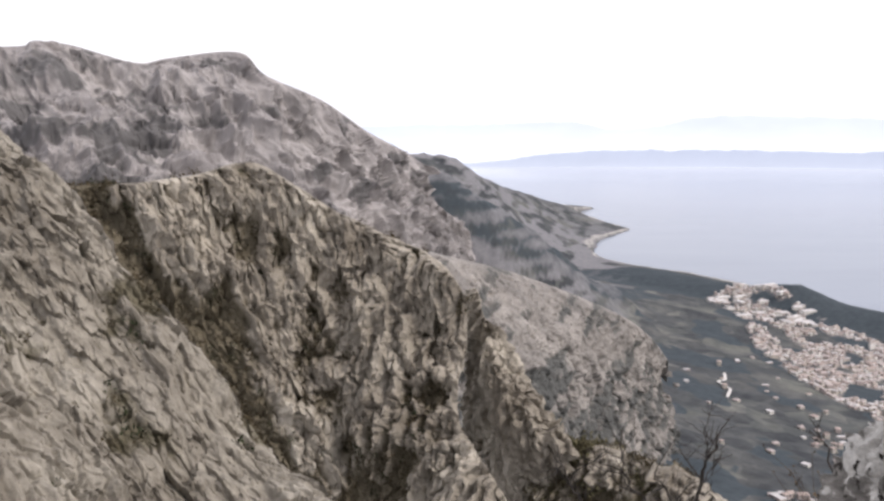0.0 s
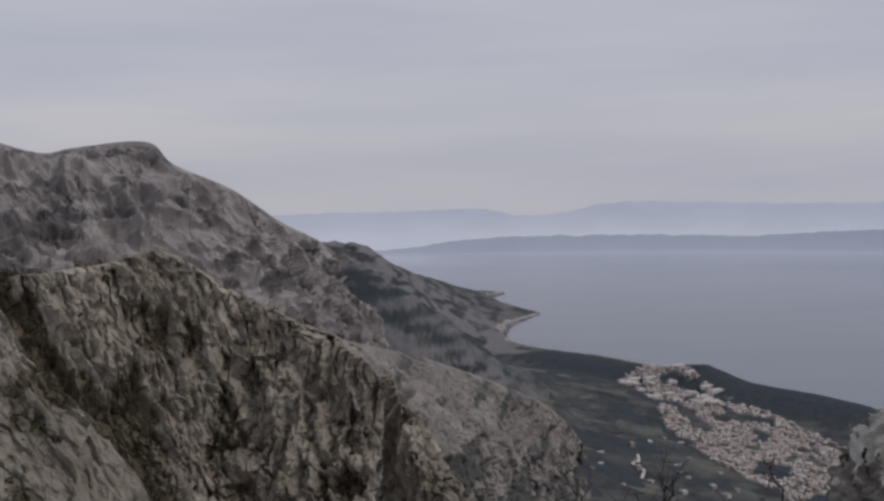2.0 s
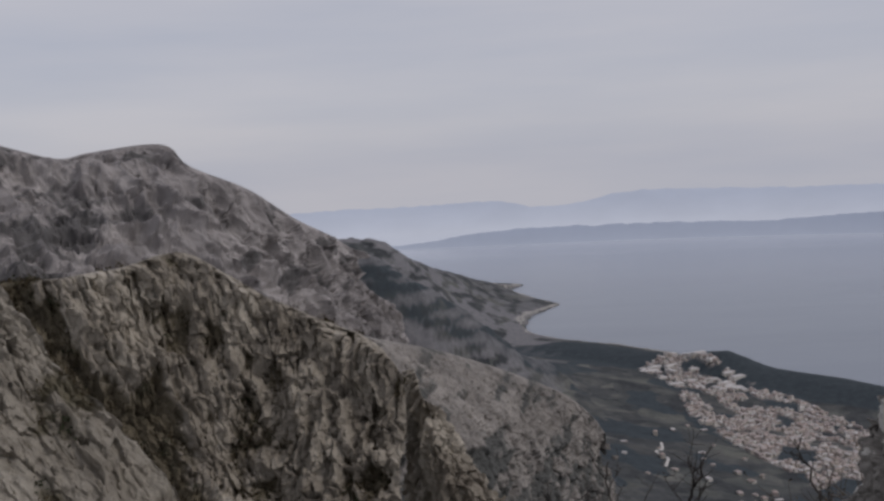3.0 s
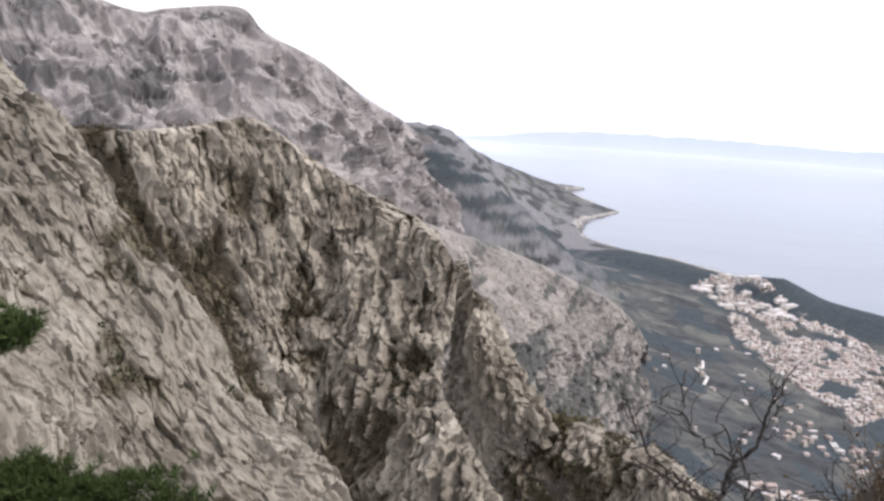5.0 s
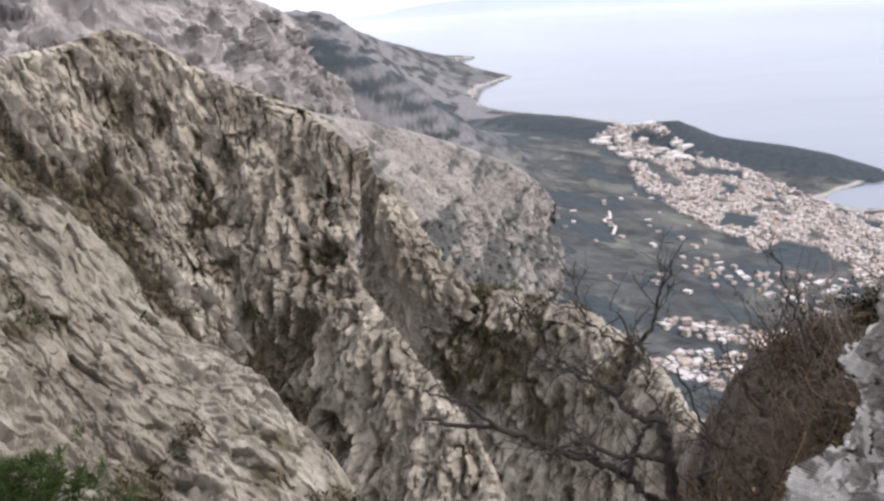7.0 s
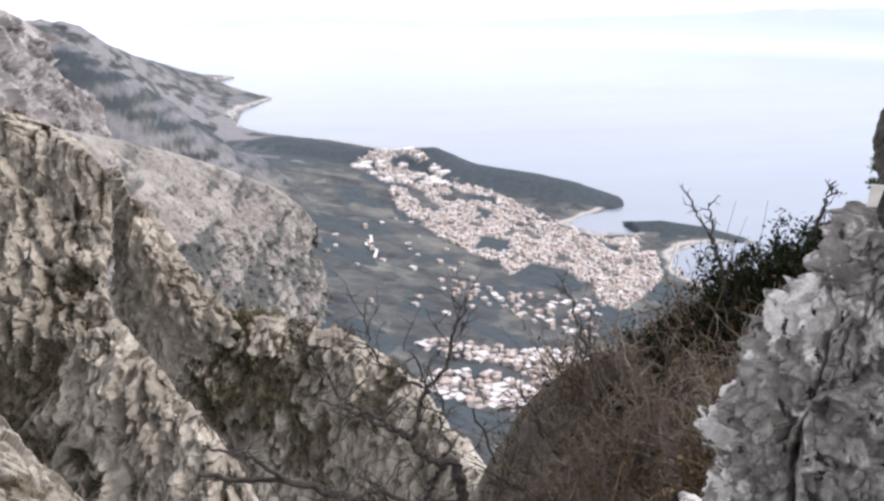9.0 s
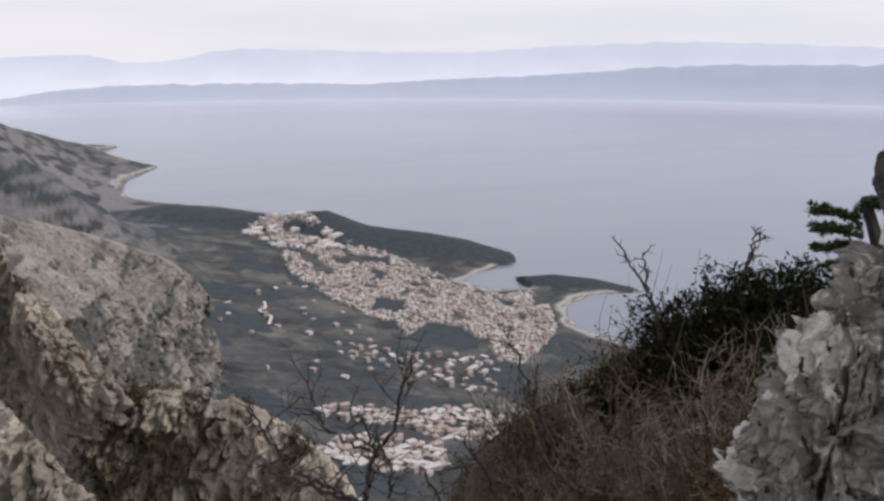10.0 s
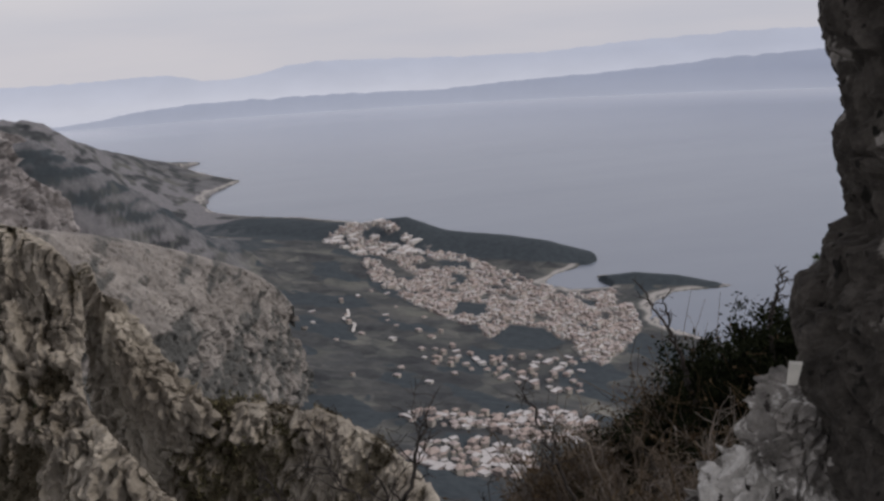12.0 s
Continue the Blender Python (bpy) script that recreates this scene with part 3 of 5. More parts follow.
SLOPE = [
    [(-52.7, 78, -25.6), (-44.5, 76.5, -30.4), (-38.9, 74.6, -33.7), (-35.8, 73.7, -35.8), (-33.1, 72.5, -37.2), (-29.8, 70.2, -39.5), (-26.8, 67.9, -42.1), (-23.2, 67.2, -45.4), (-20.3, 65.3, -47.3), (-17.4, 63.8, -50), (-14.8, 62.3, -52.5), (-10.1, 58.8, -54.8), (-7.1, 55.9, -56.3), (-4.2, 53, -57.5), (-2.4, 49.7, -58.9), (0.1, 45.4, -60.3), (2.6, 41, -61.9)],
    [(-49.7, 69.6, 4.4), (-42.4, 68.3, -0.4), (-37.4, 66.6, -3.7), (-34.6, 65.8, -5.8), (-32.2, 64.7, -7.2), (-29.3, 62.7, -9.5), (-26.6, 60.6, -12.1), (-23.4, 60, -15.4), (-20.8, 58.3, -17.3), (-18.2, 57, -20), (-15.9, 55.6, -22.5), (-11.7, 52.5, -24.8), (-9, 49.9, -26.3), (-6.4, 47.3, -27.5), (-4.8, 44.4, -28.9), (-2.6, 40.5, -30.3), (-0.4, 36.6, -31.9)],
    [(-51.6, 56.7, 0.7), (-45.9, 56.2, -3), (-40.3, 55.4, -6.3), (-37.4, 55, -8.5), (-34.9, 54.2, -10.3), (-32.2, 52.3, -12.1), (-29.3, 50.5, -14.2), (-27.6, 49.3, -16), (-25.3, 47.7, -17.5), (-23.1, 46.6, -19.6), (-21.1, 45.3, -21.6), (-17.3, 42.5, -23.3), (-14.8, 40.3, -24.3), (-12.4, 37.9, -25), (-10.7, 35.3, -25.8), (-8.4, 31.7, -26.4), (-6.2, 28.1, -27)],
    [(-46.1, 39.7, -4), (-41.9, 39.8, -6.7), (-37.7, 39.6, -9), (-35.3, 39, -10.5), (-33.2, 38.2, -11.7), (-30.4, 36.6, -12.8), (-27.6, 35, -14.1), (-26.8, 35.7, -15.6), (-24.7, 34.1, -16.4), (-22.8, 33, -17.8), (-21.1, 31.7, -19), (-17.8, 29, -19.6), (-15.5, 26.9, -19.7), (-13.3, 24.7, -19.6), (-11.6, 22.2, -19.2), (-9.3, 18.8, -18.3), (-7.1, 15.4, -17)],
]


def behind(guides, out, drop):
    """The guide lines with one more before them, which carries the far side of the crest down."""
    top = np.array(guides[0], float)
    r = np.hypot(top[:, 0], top[:, 1])[:, None]
    back = top.copy()
    back[:, :2] *= 1 + out / r
    back[:, 2] -= drop
    return [back.tolist()] + guides


def lower(guides, drop):
    low = np.array(guides[-1], float)
    low[:, 2] -= drop
    return guides + [low.tolist()]


def lean(p):
    """The beds lean over a little."""
    return p + np.stack([p[:, 2] * 0.16, p[:, 2] * 0, p[:, 2] * 0], 1)


def calm_crest(v, start, width, least=0.25):
    """Keeps the relief low along the crest line, which lies at v = start."""
    return least + (1 - least) * smoothstep(0, width, np.abs(v - start))


def fins(p, size, depth, octaves=4):
    """Upright pointed fins of weathered rock."""
    w = size[0]
    q = p + 0.42 * w * np.stack([fbm(p / (w * 2.5) + 3, 3), fbm(p / (w * 2.5) + 11, 3), fbm(p / (w * 2.5) + 23, 3)], 1)
    total, amp, k, mask = 0.0, 1.0, 1.0, 1.0
    for o in range(octaves):
        n = np.clip(1 - np.abs(perlin(q * k / np.array(size) + 13.7 * o)), 0, 1) ** 1.7
        total, mask = total + amp * mask * (n - 0.55), np.clip(n * 1.4, 0.2, 1)
        amp, k = amp * 0.55, k * 2.15
    return depth * total


def mountain_relief(p, u, v):
    k = calm_crest(v, 0.2, 0.10, 0.12)
    return k * (26 * (ridged(lean(p) / (85, 85, 200), 4, 0.55) - 0.6) + fins(lean(p), (62, 62, 150), 24.0, 4) + blocks(lean(p), (26, 26, 40), 5.0, 1.5)) + 0.6 * fbm(p / 5, 3)


def mountain_plants(p, u, v, a):
    bands = fbm(p / (85, 85, 20), 5) + 0.25 * fbm(p / 6, 3)
    return smoothstep(0.02, 0.38, bands - 0.05 - a * 0.012) * 0.95


mountain = rock_sheet("mountain", behind(lower(MOUNTAIN, 120), 150, 60), 460, 300, MAT_MOUNTAIN, mountain_relief, 0.2, mountain_plants)
tagged(mountain, "grey limestone mountain with a pointed summit in haze", "mountain", kind="structure")


def spur_relief(p, u, v):
    k = calm_crest(v, 0.2, 0.1, 0.2)
    beds = 3.2 * np.abs(perlin(p / (70, 70, 9) + 4))
    return k * ((1 - 0.4 * smoothstep(0.56, 0.66, v)) * (10 * (ridged(p / (50, 50, 60), 4, 0.55) - 0.6) + fins(p, (16, 16, 14), 3.2) + blocks(p, (9, 9, 6), 2.4, 0.6)) + beds) + smoothstep(0.55, 0.64, v) * (blocks(p, (16, 16, 10), 6.0, 2.0) + 2.5 * fbm(p / 12, 4)) + 0.3 * fbm(p / 3, 3)


def spur_plants(p, u, v, a):
    beds = 1.2 * fbm(p / (110, 110, 9), 5) + 0.4 * fbm(p / 14, 3)
    foot = smoothstep(0.45, 0.72, v + 0.14 * fbm(p / 40, 4)) * (1 - 0.7 * smoothstep(2.0, 4.0, a))
    return 0.92 * smoothstep(0.05, 0.75, beds - 0.04 - a * 0.035 + 0.85 * foot)


spur = rock_sheet("limestone_spur", behind(lower(SPUR, 40), 60, 40), 340, 240, MAT_SPUR, spur_relief, 0.2, spur_plants)
tagged(spur, "pale limestone spur with scrub falling to the plain", "mountain", kind="structure")


# the brown gully that runs down the cliff beside the slabs: x and z
GULLY = [(-62.8, -14.3), (-59.3, -19.4), (-54.8, -26.6), (-49.4, -34.6), (-43.7, -43.6), (-35.1, -57.0), (-29.0, -67.3)]


def gully(p):
    d, _ = along(p[:, 0] + 1.5 * fbm(p / 9, 3), p[:, 2], GULLY)
    return np.exp(-(d / 3.2) ** 2)


def cliff_relief(p, u, v):
    k = calm_crest(v, 0.167, 0.04, 0.45)
    bowl = -2.5 * np.exp(-(((p[:, 0] + 24) / 6) ** 2 + ((p[:, 2] + 62) / 11) ** 2))
    big = 4.0 * (ridged(lean(p) / (15, 15, 46), 2, 0.5) - 0.6)
    k = k * (1 - smoothstep(0.815, 0.85, u))
    return k * (big + fins(lean(p), (4.8, 4.8, 14), 2.6, 3) + knobs(lean(p), (2.3, 2.3, 7.5), 1.3, 0.3, 0.3) + facets(lean(p) + 60, (2.0, 2.0, 6.5), 1.5, 1.0)) + facets(lean(p) + 90, (0.9, 0.9, 2.2), 0.7, 0.5) + bowl - 4.0 * gully(p) + 0.12 * fbm(p / 0.7, 3)


def cliff_plants(p, u, v, a):
    wild = fbm(p / (8, 8, 13), 4)
    bowl = np.exp(-(((p[:, 0] + 24) / 7) ** 2 + ((p[:, 2] + 62) / 13) ** 2))
    return smoothstep(0.0, 0.75, wild * 0.6 - a * 0.32 - 0.17 + 0.8 * bowl + 0.75 * gully(p)) * 0.92


cliff = rock_sheet("gorge_cliff", behind(CLIFF, 16, 14), 680, 430, MAT_CLIFF, cliff_relief, 0.167, cliff_plants)
tagged(cliff, "ribbed grey-brown limestone cliff across the gorge", "cliff", kind="structure")


def fin_relief(p, u, v):
    return calm_crest(v, 0.167, 0.05, 0.4) * (fins(lean(p), (3.8, 3.8, 18), 1.8, 2) + knobs(lean(p), (2.2, 2.2, 7.5), 0.8, 0.3, 0.3) + facets(lean(p) + 60, (2.0, 2.0, 7.0), 1.0, 0.8) + facets(lean(p) + 90, (0.9, 0.9, 2.2), 0.5, 0.4)) + 0.1 * fbm(p / 0.7, 3)


def fin_plants(p, u, v, a):
    return smoothstep(0.1, 0.8, fbm(p / (6, 6, 13), 4) * 0.6 - a * 0.35 - 0.2)


fin = rock_sheet("rock_fin", behind(FIN, 12, 14), 240, 360, MAT_CLIFF, fin_relief, 0.167, fin_plants)
tagged(fin, "narrow limestone fin behind a dark cleft in the cliff", "cliff", kind="structure")


def shoulder_relief(p, u, v):
    return calm_crest(v, 0.33, 0.05, 0.5) * (3.0 * (ridged(p / (14, 14, 24), 3) - 0.6) + fins(lean(p), (5, 5, 8), 1.6, 3) + knobs(lean(p), (2.2, 2.2, 4.5), 1.2, 0.35, 0.3) + facets(lean(p) + 60, (2.4, 2.4, 4.5), 1.8, 1.2) + facets(p + 90, (0.9, 0.9, 1.5), 0.8, 0.6)) + 0.1 * fbm(p / 0.7, 3)


def shoulder_plants(p, u, v, a):
    brush = np.exp(-(((p[:, 0] - 9) / 12) ** 2 + ((p[:, 2] + 65) / 10) ** 2))
    return smoothstep(0.0, 0.7, 0.8 * fbm(p / (7, 7, 9), 4) - a * 0.25 - 0.08 + 1.2 * brush) * 0.9


shoulder = rock_sheet("cliff_shoulder", behind(SHOULDER, 14, 20), 420, 260, MAT_CLIFF, shoulder_relief, 0.33, shoulder_plants)
tagged(shoulder, "limestone shoulder with brown winter brush", "cliff", kind="structure")

DIP = np.array([0.70, -0.44, -0.56])
DIP /= np.linalg.norm(DIP)


def slope_relief(p, u, v):
    along_dip = (p * DIP).sum(1)[:, None] * DIP
    q = along_dip / 2.8 + (p - along_dip)
    k = calm_crest(v, 0.333, 0.03, 0.5)
    return k * (fins(q, (3.6, 3.6, 3.6), 0.9, 3) + (0.7 + 0.3 * smoothstep(-0.4, 0.1, perlin(p / 8 + 31))) * (knobs(q, (0.95, 0.95, 0.95), 0.5, 0.3, 0.25) + facets(q + 60, (1.1, 1.1, 1.1), 0.7, 0.5) + facets(q + 90, (0.42, 0.42, 0.42), 0.3, 0.2))) + 1.0 * fbm(p / 9, 3) + 0.04 * fbm(p / 0.35, 3)


def slope_plants(p, u, v, a):
    return smoothstep(0.2, 0.6, fbm(p / 6, 4) - a * 0.22) * 0.9


slope = rock_sheet("rock_slope", SLOPE, 500, 450, MAT_SLOPE, slope_relief, 0.333, slope_plants)
tagged(slope, "pale limestone slab slope with tufts of dry grass", "cliff", kind="structure")


# ---------------- town ----------------
PLASTERS = [plain("plaster_white", (0.5, 0.478, 0.44), 0.9, 0.12, 0.2), plain("plaster_cream", (0.39, 0.355, 0.31), 0.9, 0.12, 0.2),
            plain("plaster_pink", (0.32, 0.275, 0.255), 0.9, 0.12, 0.2)]
TILES = [plain("roof_tiles_red", (0.33, 0.27, 0.24), 0.9, 0.12, 0.3), plain("roof_tiles_faded", (0.37, 0.32, 0.30), 0.9, 0.12, 0.3), plain("flat_roof_grey", (0.45, 0.43, 0.42), 0.9, 0.15, 0.3)]
MAT_PANE = plain("dark_panes", (0.10, 0.11, 0.12), 0.3, 0.1, 1.0)


def box_bits(verts, faces, lo, hi):
    n = len(verts)
    for z in (lo[2], hi[2]):
        verts += [(lo[0], lo[1], z), (hi[0], lo[1], z), (hi[0], hi[1], z), (lo[0], hi[1], z)]
    faces += [(n, n + 3, n + 2, n + 1), (n + 4, n + 5, n + 6, n + 7)] + [(n + k, n + (k + 1) % 4, n + 4 + (k + 1) % 4, n + 4 + k) for k in range(4)]


def hip_roof(w, d, z, rise, over=0.25):
    a, b = w / 2 + over, d / 2 + over
    k = max(a - b, 0.05)
    verts = [(-a, -b, z), (a, -b, z), (a, b, z), (-a, b, z), (-k, 0, z + rise), (k, 0, z + rise),
             (-a, -b, z - 0.2), (a, -b, z - 0.2), (a, b, z - 0.2), (-a, b, z - 0.2)]
    faces = [(0, 1, 5, 4), (1, 2, 5), (2, 3, 4, 5), (3, 0, 4), (6, 7, 1, 0), (7, 8, 2, 1), (8, 9, 3, 2), (9, 6, 0, 3), (9, 8, 7, 6)]
    return verts, faces


def house(n, w, d, storeys, flat):
    """One house at the world's origin: walls, roof and a window to each bay of each front."""
    root = new("house")
    height = storeys * 2.7
    verts, faces = [], []
    box_bits(verts, faces, (-w / 2, -d / 2, -3.0), (w / 2, d / 2, height))
    mesh_object("wall", verts, faces, PLASTERS[n % 3], root)
    if flat:
        verts, faces = [], []
        box_bits(verts, faces, (-w / 2 - 0.15, -d / 2 - 0.15, height), (w / 2 + 0.15, d / 2 + 0.15, height + 0.4))
        mesh_object("roof", verts, faces, TILES[2], root)
    else:
        mesh_object("roof", *hip_roof(w, d, height, 0.26 * d), TILES[n % 2], root)
    verts, faces = [], []
    box_bits(verts, faces, (-0.55, -0.06, 0), (0.55, 0.06, 1.3))
    pane = None
    for s in range(storeys):
        for side in (-1, 1):
            for k in range(2):
                if pane is None:
                    pane = mesh_object("window", verts, faces, MAT_PANE, root)
                else:
                    pane = new("window", pane.data)
                    pane.parent = root
                pane.location = ((k - 0.5) * w * 0.5, side * (d / 2 + 0.02), 0.8 + 2.7 * s)
    tagged(root, ("white", "cream", "pinkish")[n % 3] + " plastered house with a " + ("flat grey roof" if flat else "hipped tiled roof"), "house", "houses on the plain")
    return root


def scatter(rng, poly, count, gap):
    """Places inside the outline, no two nearer than the gap."""
    xs, ys = [p[0] for p in poly], [p[1] for p in poly]
    tries = np.array([(rng.uniform(min(xs), max(xs)), rng.uniform(min(ys), max(ys))) for _ in range(count * 10)])
    kept, cell = [], {}
    for x, y in tries[inside(tries[:, 0], tries[:, 1], poly)].tolist():
        if len(kept) >= count:
            break
        i, j = int(x // gap), int(y // gap)
        if all((x - a) ** 2 + (y - b) ** 2 > gap * gap for di in (-1, 0, 1) for dj in (-1, 0, 1) for a, b in cell.get((i + di, j + dj), ())):
            kept.append((x, y))
            cell.setdefault((i, j), []).append((x, y))
    return kept


def build_town():
    rng = random.Random(4)
    protos = [house(n, w, d, s, f) for n, (w, d, s, f) in enumerate([(7.2, 5.4, 1, False), (6.6, 5.0, 1, False), (8.4, 6.0, 2, False), (7.0, 5.6, 1, True), (5.6, 4.8, 2, False), (12.5, 6.0, 1, True)])]
    spots = scatter(rng, VILLAGES[0], 130, 6.4) + scatter(rng, VILLAGES[1], 85, 6.4) + scatter(rng, OUTSKIRTS, 60, 11)
    spots += scatter(rng, [(80, 760), (200, 1150), (300, 1250), (330, 1000), (250, 760)], 26, 20)
    spots = [p for p in spots if not any(inside(np.array(p[0]), np.array(p[1]), park) for park in PARKS)]
    hs, _, _ = land_height(np.array([p[0] for p in spots]), np.array([p[1] for p in spots]))
    for n, ((x, y), h) in enumerate(zip(spots, hs)):
        m = pose(x, y, SEA + float(h) - 0.3, 0, 0, rng.choice((20, 110)) + rng.uniform(-25, 25))
        if n < len(protos):
            protos[n].matrix_basis = m
        else:
            copy_thing(rng.choice(protos), m @ Matrix.Scale(rng.uniform(0.6, 1.1), 4))
    # the town proper: more roofs than one could count
    verts, faces, index = [], [], []
    town = scatter(rng, TOWN, 3600, 3.1)
    tq = np.array(town)
    town = [p for p, k in zip(town, town_cover(tq[:, 0], tq[:, 1])) if k > rng.uniform(0.2, 0.8)]
    town = [p for p in town if not any(inside(np.array(p[0]), np.array(p[1]), park) for park in PARKS)]
    hs, _, _ = land_height(np.array([p[0] for p in town]), np.array([p[1] for p in town]))
    for (x, y), h in zip(town, hs):
        w, d, tall = rng.choice((2.8, 3.4, 4.2, 5.5, 10)) * rng.uniform(0.85, 1.15), rng.uniform(2.6, 4.2), rng.choice((1.4, 1.8, 2.2, 3.0, 4.6))
        hall = y > 1400 and rng.random() < 0.1
        if hall:
            w, d, tall = rng.uniform(14, 26), rng.uniform(7, 10), 3.0
        turn = radians(rng.choice((25, 115)) + rng.uniform(-18, 18))
        c, s_ = math.cos(turn), math.sin(turn)
        v1, f1 = [], []
        box_bits(v1, f1, (-w / 2, -d / 2, -2), (w / 2, d / 2, tall))
        v2, f2 = hip_roof(w, d, tall, 0.22 * d, 0.12)
        for vs, fs, ix in ((v1, f1, 0 if hall else rng.randrange(3)), (v2, f2, 5 if hall else 3 + rng.choice((0, 1, 1, 2)))):
            n = len(verts)
            verts += [(x + c * a - s_ * b, y + s_ * a + c * b, SEA + float(h) + z) for a, b, z in vs]
            faces += [tuple(n + k for k in face) for face in fs]
            index += [ix] * len(fs)
    ob = mesh_object("town_houses", verts, faces, None, mats=PLASTERS + TILES, index=index)
    tagged(ob, "dense pale coastal town with pinkish tiled roofs", "town", kind="stuff")


build_town()


def ribbon(name, line, width, mat, label):
    p = spline([(x, y, 0) for x, y in line], 60)
    t = np.gradient(p, axis=0)
    side = np.stack([-t[:, 1], t[:, 0], t[:, 0] * 0], 1)
    side /= np.linalg.norm(side, axis=1)[:, None]
    rows = [p + side * width * k for k in (-0.5, 0.5)]
    out = []
    for r in rows:
        h, _, _ = land_height(r[:, 0], r[:, 1])
        out.append(np.stack([r[:, 0], r[:, 1], SEA + h + 1.3], 1))
    ob = mesh_object(name, np.concatenate(out), grid_faces(60, 2), mat, smooth=True)
    tagged(ob, label, "road", kind="structure")


ribbon("road", [(228, 1100), (221, 1062), (210, 1040), (217, 1016), (208, 985)], 3.2, plain("pale_gravel", (0.5, 0.48, 0.45), 0.95, 0.1, 0.2), "pale winding gravel road across the wooded plain")

# ---------------- outcrops on the plain ----------------
OUTCROPS = [(15, 520, -171, 13), (25, 552, -180, 10), (34, 579, -187, 14), (59, 654, -208, 19), (86, 737, -231, 20), (42, 586, -209, 10), (65, 654, -229, 11), (119, 810, -264, 10), (26, 567, -168, 4), (27, 566, -173, 5), (125, 840, -251, 7), (132, 840, -261, 6), (50, 616, -211, 6), (95, 745, -253, 6)]


def outcrop(x, y, z, width, seed):
    """A low broken rock mound that stands out of the scrub."""
    nu, nv = 44, 22
    th, k = np.meshgrid(np.linspace(0, 2 * np.pi, nu), np.linspace(0, 1, nv))
    r, up = 0.5 * width * np.sin(k * 2.2), 0.4 * width * np.cos(k * 2.2)
    p = np.stack([r * np.cos(th), 0.7 * r * np.sin(th), up], -1).reshape(-1, 3)
    q = p + seed * 37.0
    q[::nu] = q[nu - 1::nu]
    grow = 1 + 0.5 * fbm(q / (0.5 * width), 3) + blocks(q, (0.28 * width, 0.28 * width, 0.2 * width), 0.35, 0.12)
    ob = mesh_object("rock_outcrop", p * grow[:, None], grid_faces(nu, nv), MAT_SPUR)
    ob.location = (x, y, z)
    attribute(ob, "plants", smoothstep(0.1, 0.4, fbm(q / 8, 3)) * 0.6)
    tagged(ob, "pale limestone outcrop in dark scrub below the spur", "rock", "outcrops below the spur")


for n, (x, y, z, width) in enumerate(OUTCROPS):
    outcrop(x, y, z, width, n)

# ---------------- hillside under the camera ----------------
SITE = [(-3, -3, -1.7), (0, -3, -1.7), (3, -3, -1.4), (-2, 0, -1.85), (0, 1, -1.8), (1.5, 1, -1.8), (0, 2, -2.1), (1.2, 2.4, -2.4), (0.5, 4, -3.4), (0.6, 6.2, -5.9),
        (-3, 4, -7), (-5, 6.5, -12), (-2, 9, -14), (-7, 3, -8), (-7, 10, -16), (1.2, 7.4, -6.6), (0.9, 9, -9), (2.1, 8.3, -5.3), (3, 8.9, -4.3), (4, 8.8, -3.9), (4.8, 8.0, -3.4), (5, 6.5, -3.1), (3.2, 5.5, -3.0),
        (2.2, 4.5, -2.8), (3, 3, -2.2), (7, 6, -2.8), (7, 10, -5.5), (4, 12, -9), (0, 13, -14), (2.5, 7, -4.2), (8, 2, -1.8)]


def site_height(x, y):
    x, y = np.asarray(x, float), np.asarray(y, float)
    top, low = 0.0, 0.0
    for a, b, c in SITE:
        w = 1 / (((x - a) ** 2 + (y - b) ** 2) + 0.15) ** 2
        top, low = top + w * c, low + w
    return top / low


MAT_SOIL = rock_material("stony_soil", 0.6, (0.17, 0.15, 0.125), (0.085, 0.07, 0.055), (0.05, 0.04, 0.032), (0.06, 0.05, 0.032), (1, 1, 1), 0.8)


def build_hillside():
    nu, nv = 200, 220
    xs, ys = np.meshgrid(np.linspace(-8, 9, nu), np.linspace(-5, 14, nv))
    z = site_height(xs, ys)
    p = np.stack([xs, ys, z], -1).reshape(-1, 3)
    p[:, 2] += 0.12 * fbm(p / 0.8, 5) + 0.15 * (ridged(p / 1.1, 4) - 0.6)
    ob = mesh_object("hillside", p, grid_faces(nu, nv), MAT_SOIL)
    attribute(ob, "plants", smoothstep(0.2, 0.5, fbm(p / 0.9, 4)))
    tagged(ob, "steep stony hillside with dry grass and leaf litter", "ground", kind="structure")


build_hillside()


